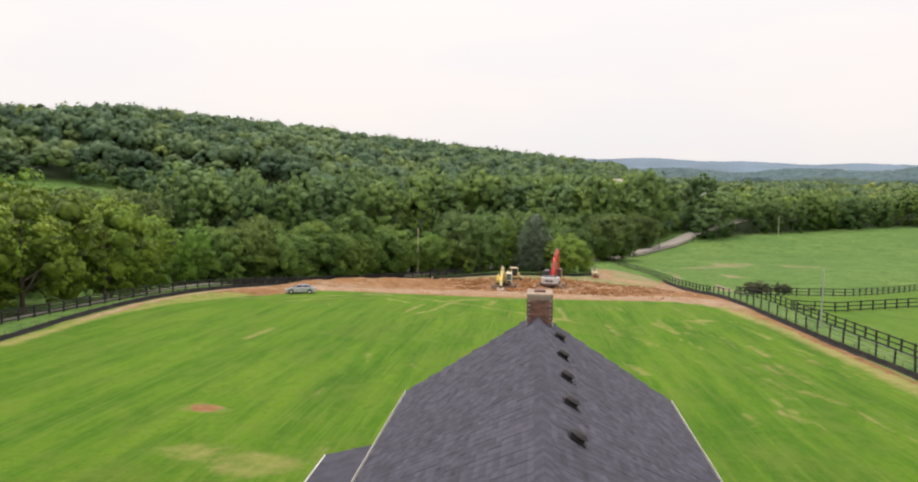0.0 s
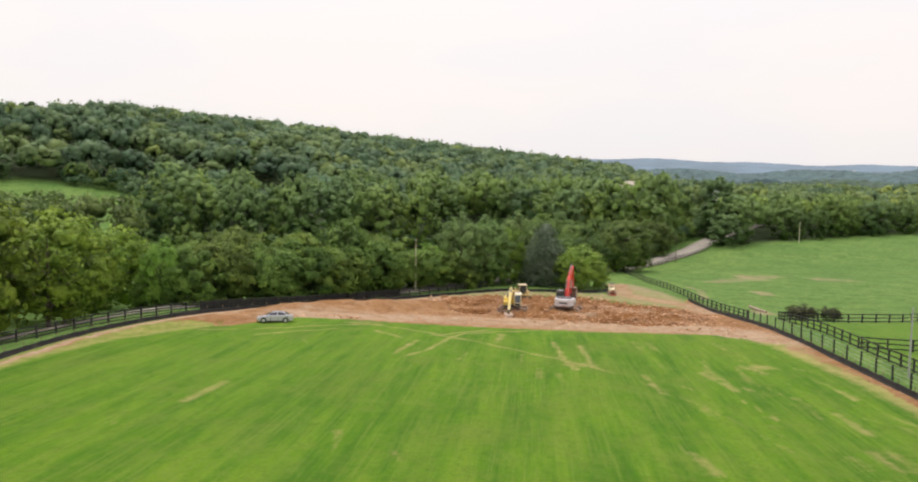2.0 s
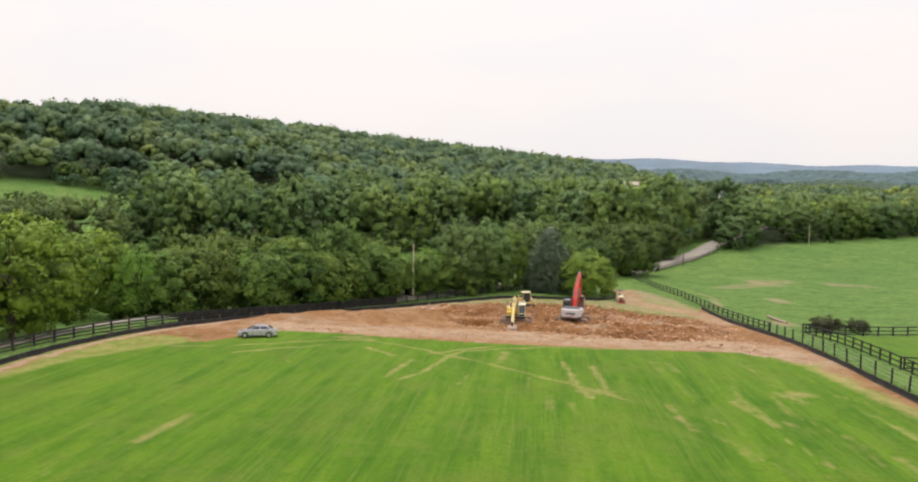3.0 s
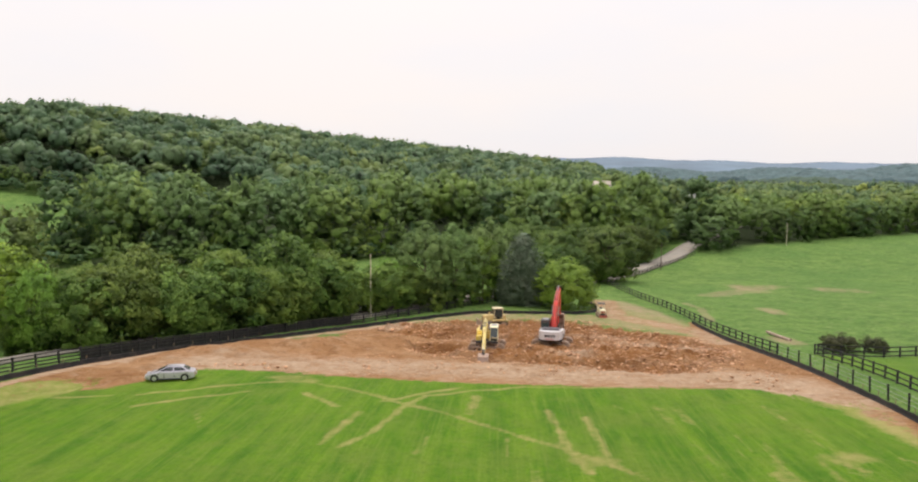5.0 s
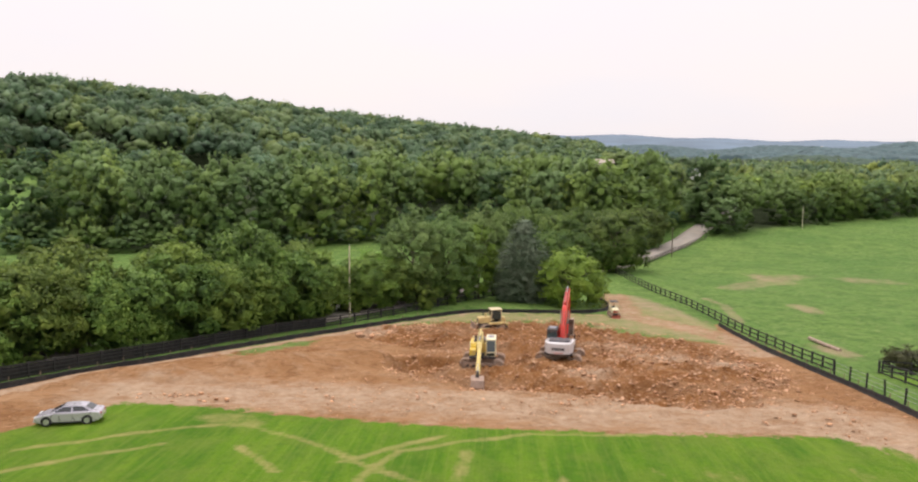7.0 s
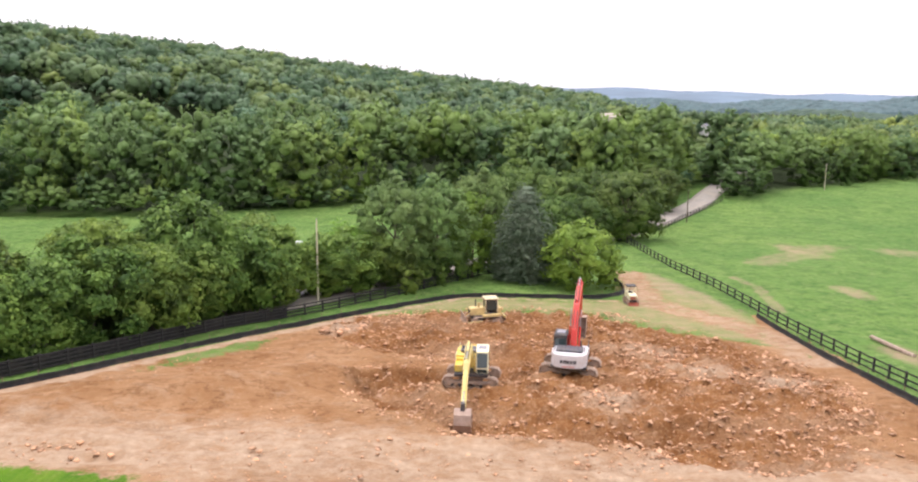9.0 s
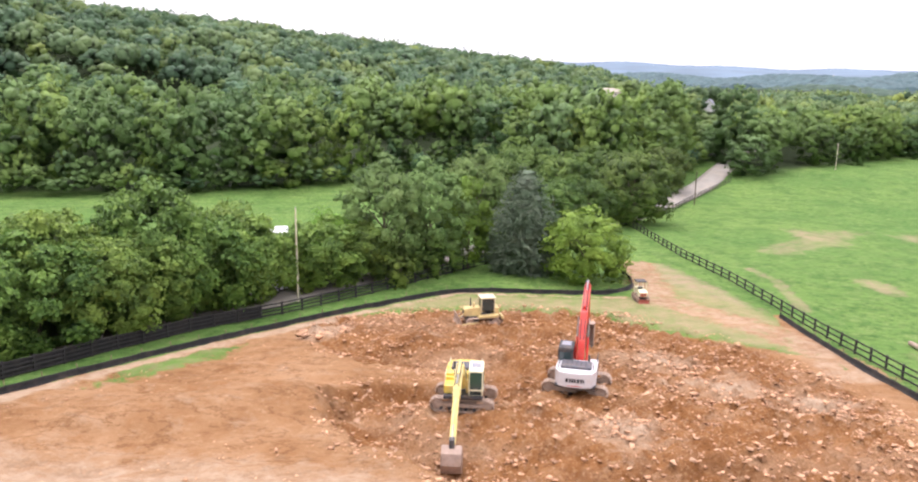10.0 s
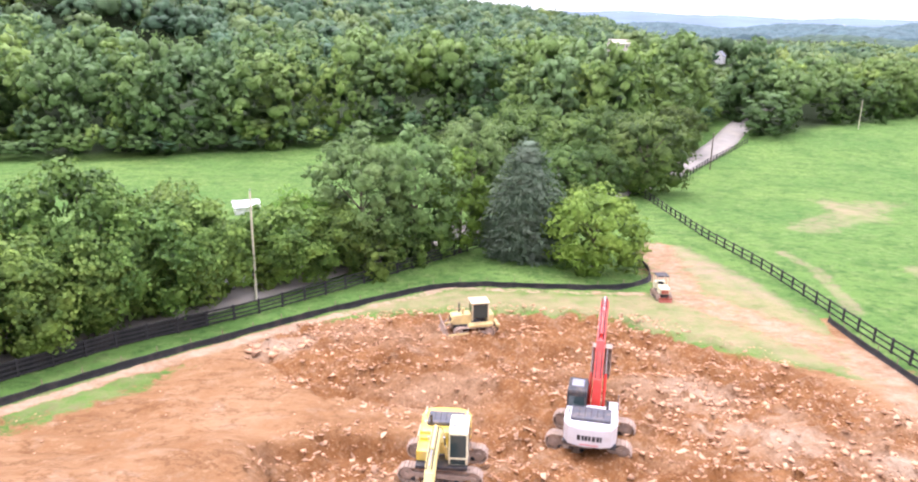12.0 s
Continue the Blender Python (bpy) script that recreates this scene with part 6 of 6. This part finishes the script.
def small_building(name, x, y, turn, w, d, h, rise, label, wall, roof, category, openings=True, z=None, group=""):
    b = thing(name, pose(x, y, gz(x, y) if z is None else z, 0, 0, turn), label, category, group)
    part("wall", box(bmesh.new(), (0, 0, h / 2 - 0.5), (w, d, h + 1)), wall, b)
    bm = prism(bmesh.new(), [(-d / 2 - 0.3, h - 0.05), (0, h + rise), (d / 2 + 0.3, h - 0.05), (d / 2 + 0.3, h - 0.2), (0, h + rise - 0.18), (-d / 2 - 0.3, h - 0.2)], -w / 2 - 0.3, w / 2 + 0.3, "x")
    part("roof", bm, roof, b)
    part("gable", prism(bmesh.new(), [(-d / 2, h - 0.1), (d / 2, h - 0.1), (0, h + rise - 0.2)], -w / 2 + 0.02, w / 2 - 0.02, "x"), wall, b)
    if not openings:
        return b
    part("door", box(bmesh.new(), (-w * 0.2, -d / 2 - 0.02, 1.0), (1.0, 0.06, 2.0)), M_DARK, b)
    for i in (0.1, 0.34):
        wd = part("window", box(bmesh.new(), (w * i, -d / 2 - 0.02, h * 0.6), (0.9, 0.07, 1.1)), M_TRIM, b)
        part("pane", box(bmesh.new(), (w * i, -d / 2 - 0.06, h * 0.6), (0.74, 0.03, 0.94)), M_GLASS, wd)
    return b


M_BRIGHTROOF = plain("pale_metal_roof", (0.72, 0.72, 0.74), 0.5, 0.1, 0.05, 1.0)
M_TANROOF = plain("tan_roof", (0.46, 0.4, 0.33), 0.8, 0, 0.1, 1.0)
small_building("shed", -36.2, 198, 25, 3.2, 3.0, 1.3, 0.6, "white shed with pale metal roof behind the trees", M_WHITE, M_BRIGHTROOF, "shed", False)
small_building("farmhouse", 57.6, 486, 8, 10, 6, 3.0, 2.0, "pale farmhouse with tan roof among the trees", M_SIDING, M_TANROOF, "house")
small_building("cottage", 119, 526, 62, 6, 5, 3.6, 2.6, "white cottage among distant trees", M_WHITE, M_GREYDECK, "house", False)
for x, y, w, turn in ((566, 1604, 9, 10), (590, 1595, 12, -15), (604, 1590, 8, 30), (626, 1581, 10, 5)):
    small_building("distant_house", x, y, turn, w, 8, 8, 3, "pale house on the wooded plain", M_SIDING, M_TANROOF, "house", True, 23, "distant houses")
pipe = thing("drain_pipe", pose(38, 145, gz(38, 145)), "pale concrete drain pipe lying in the pasture", "pipe")
part("barrel", rod(bmesh.new(), (-0.3, 3.4, 0.1), (0.4, -3.4, 0.32), 0.22, seg=14), M_CAP, pipe)


boulder = thing("boulder", pose(-22.6, 162.6, gz(-22.6, 162.6), 0, 0, 30), "pale rounded boulder under roadside trees", "boulder")
bm = bmesh.new()
bmesh.ops.create_icosphere(bm, subdivisions=3, radius=1)
for q in bm.verts:
    q.co = q.co * (1 + 0.3 * noise.fractal(q.co * 1.3, 0.8, 2.0, 3))
    q.co = Vector((q.co.x * 1.0, q.co.y * 0.8, max(-0.15, q.co.z * 0.75 + 0.3)))
part("rock", bm, plain("pale_limestone", (0.5, 0.47, 0.42), 0.9, 0, 0.2, 1.5, 0.5, (0.36, 0.31, 0.25)), boulder)


# ---------------------------------------------------------------- stones on the dug ground
M_STONE = vary(plain("pale_broken_stone", (0.47, 0.29, 0.175), 0.95, 0, 0.3, 2.0, 0.6, (0.38, 0.2, 0.1)), 0.75, 1.35)
M_STONES = vary(plain("pale_stone_chips", (0.42, 0.245, 0.14), 0.95, 0, 0.3, 2.0, 0.6, (0.36, 0.185, 0.09)), 0.85, 1.6, True)


def stone_shapes(count):
    """Angular slabs and lumps: hulls of a few scattered corners."""
    rs = np.random.default_rng(77)
    out = []
    for _ in range(count):
        bm = bmesh.new()
        for p in rs.normal(size=(9, 3)):
            bm.verts.new(Vector(p / np.linalg.norm(p) * rs.uniform(0.42, 0.6)))
        hull = bmesh.ops.convex_hull(bm, input=bm.verts)
        bmesh.ops.delete(bm, geom=list({g for g in hull["geom_interior"] + hull["geom_unused"] if isinstance(g, bmesh.types.BMVert)}), context="VERTS")
        out.append(bm)
    return out


def stones():
    rs = np.random.default_rng(78)
    land = bpy.data.objects["ground"].data
    co = np.empty(len(land.vertices) * 3, np.float32)
    land.vertices.foreach_get("co", co)
    co = co.reshape(-1, 3)
    near = co[(inside(RUBBLE, co[:, 0], co[:, 1]) > -1.5)]
    shapes = stone_shapes(8)
    arrays = []
    for bm in shapes:
        bm.verts.index_update()
        arrays.append((np.array([v.co[:] for v in bm.verts]), np.array([[v.index for v in f.verts] for f in bm.faces])))
    k = rs.choice(len(near), 24000)
    spots = near[k] + np.c_[rs.uniform(-0.22, 0.22, (24000, 2)), np.zeros(24000)]
    # stones lie thickest in drifts
    dens = np.array([noise.fractal(Vector((p[0] * 0.14, p[1] * 0.22, 7)), 0.7, 2.0, 4) for p in spots])
    keep = rs.random(24000) < np.clip(0.6 + dens * 1.3, 0.12, 1)
    spots = spots[keep]
    size = 0.09 + 0.44 * rs.random(len(spots)) ** 3.2
    order = np.argsort(-size * (1.0 + (spots[:, 1] < 140)))
    parent = bpy.data.objects["ground"]
    meshes = []
    for bm in shapes:
        me = bpy.data.meshes.new("stone")
        bm.to_mesh(me)
        bm.free()
        me.materials.append(M_STONE)
        meshes.append(me)
    rest = []
    for n, i in enumerate(order):
        x, y, z = spots[i]
        s = size[i]
        m = Matrix.LocRotScale((x, y, z + 0.02 * s), Euler((rs.uniform(-0.5, 0.5), rs.uniform(-0.5, 0.5), rs.uniform(0, 6.28))), (s * 1.3, s * rs.uniform(0.7, 1.0), s * rs.uniform(0.16, 0.4)))
        if n < 300:
            ob = new("stone", meshes[n % 8])
            ob.parent = parent
            ob.matrix_world = m
        else:
            v, f = arrays[n % 8]
            a = np.array(m)
            rest.append((v @ a[:3, :3].T + a[:3, 3], f))
    # chips on the graded soil and slabs by the silt fence
    for cx, cy, sx, sy, c, big in ((-20, 126, 18, 22, 650, 0.16), (-6, 110.5, 34, 5, 420, 0.16), (24, 122, 6, 24, 260, 0.18), (8, 112, 26, 4, 120, 0.4), (-17.6, 146.2, 1.6, 1.4, 14, 0.9), (-14, 147.8, 1.2, 0.9, 9, 0.9), (-12, 149.5, 4, 3, 60, 0.4), (14.5, 138.5, 4, 5, 110, 0.5), (8, 125, 3, 2.5, 50, 0.5), (22, 131.5, 3, 3, 40, 0.5), (-18.5, 121, 6, 4, 24, 0.35), (-26, 111, 3, 1.2, 26, 0.4), (-30, 120, 8, 6, 50, 0.22), (10, 109, 14, 3, 40, 0.25), (25, 112, 4, 8, 60, 0.3),
                                   (0, 109, 14, 3, 30, 0.22)):
        for _ in range(c):
            x, y = rs.normal(cx, sx / 1.6), rs.normal(cy, sy / 1.6)
            s = big * rs.uniform(0.3, 1.2)
            if inside(DIRT, np.array([x]), np.array([y]))[0] < 0.5:
                continue
            v, f = arrays[int(rs.integers(8))]
            a = np.array(Matrix.LocRotScale((x, y, gz(x, y) + 0.05), Euler((0, 0, rs.uniform(0, 6.28))), (s * 1.3, s, s * 0.45)))
            rest.append((v @ a[:3, :3].T + a[:3, 3], f))
    v, f = joined(*rest)
    tagged(raw("rubble", v, f, M_STONES, parent), kind="stuff")


stones()
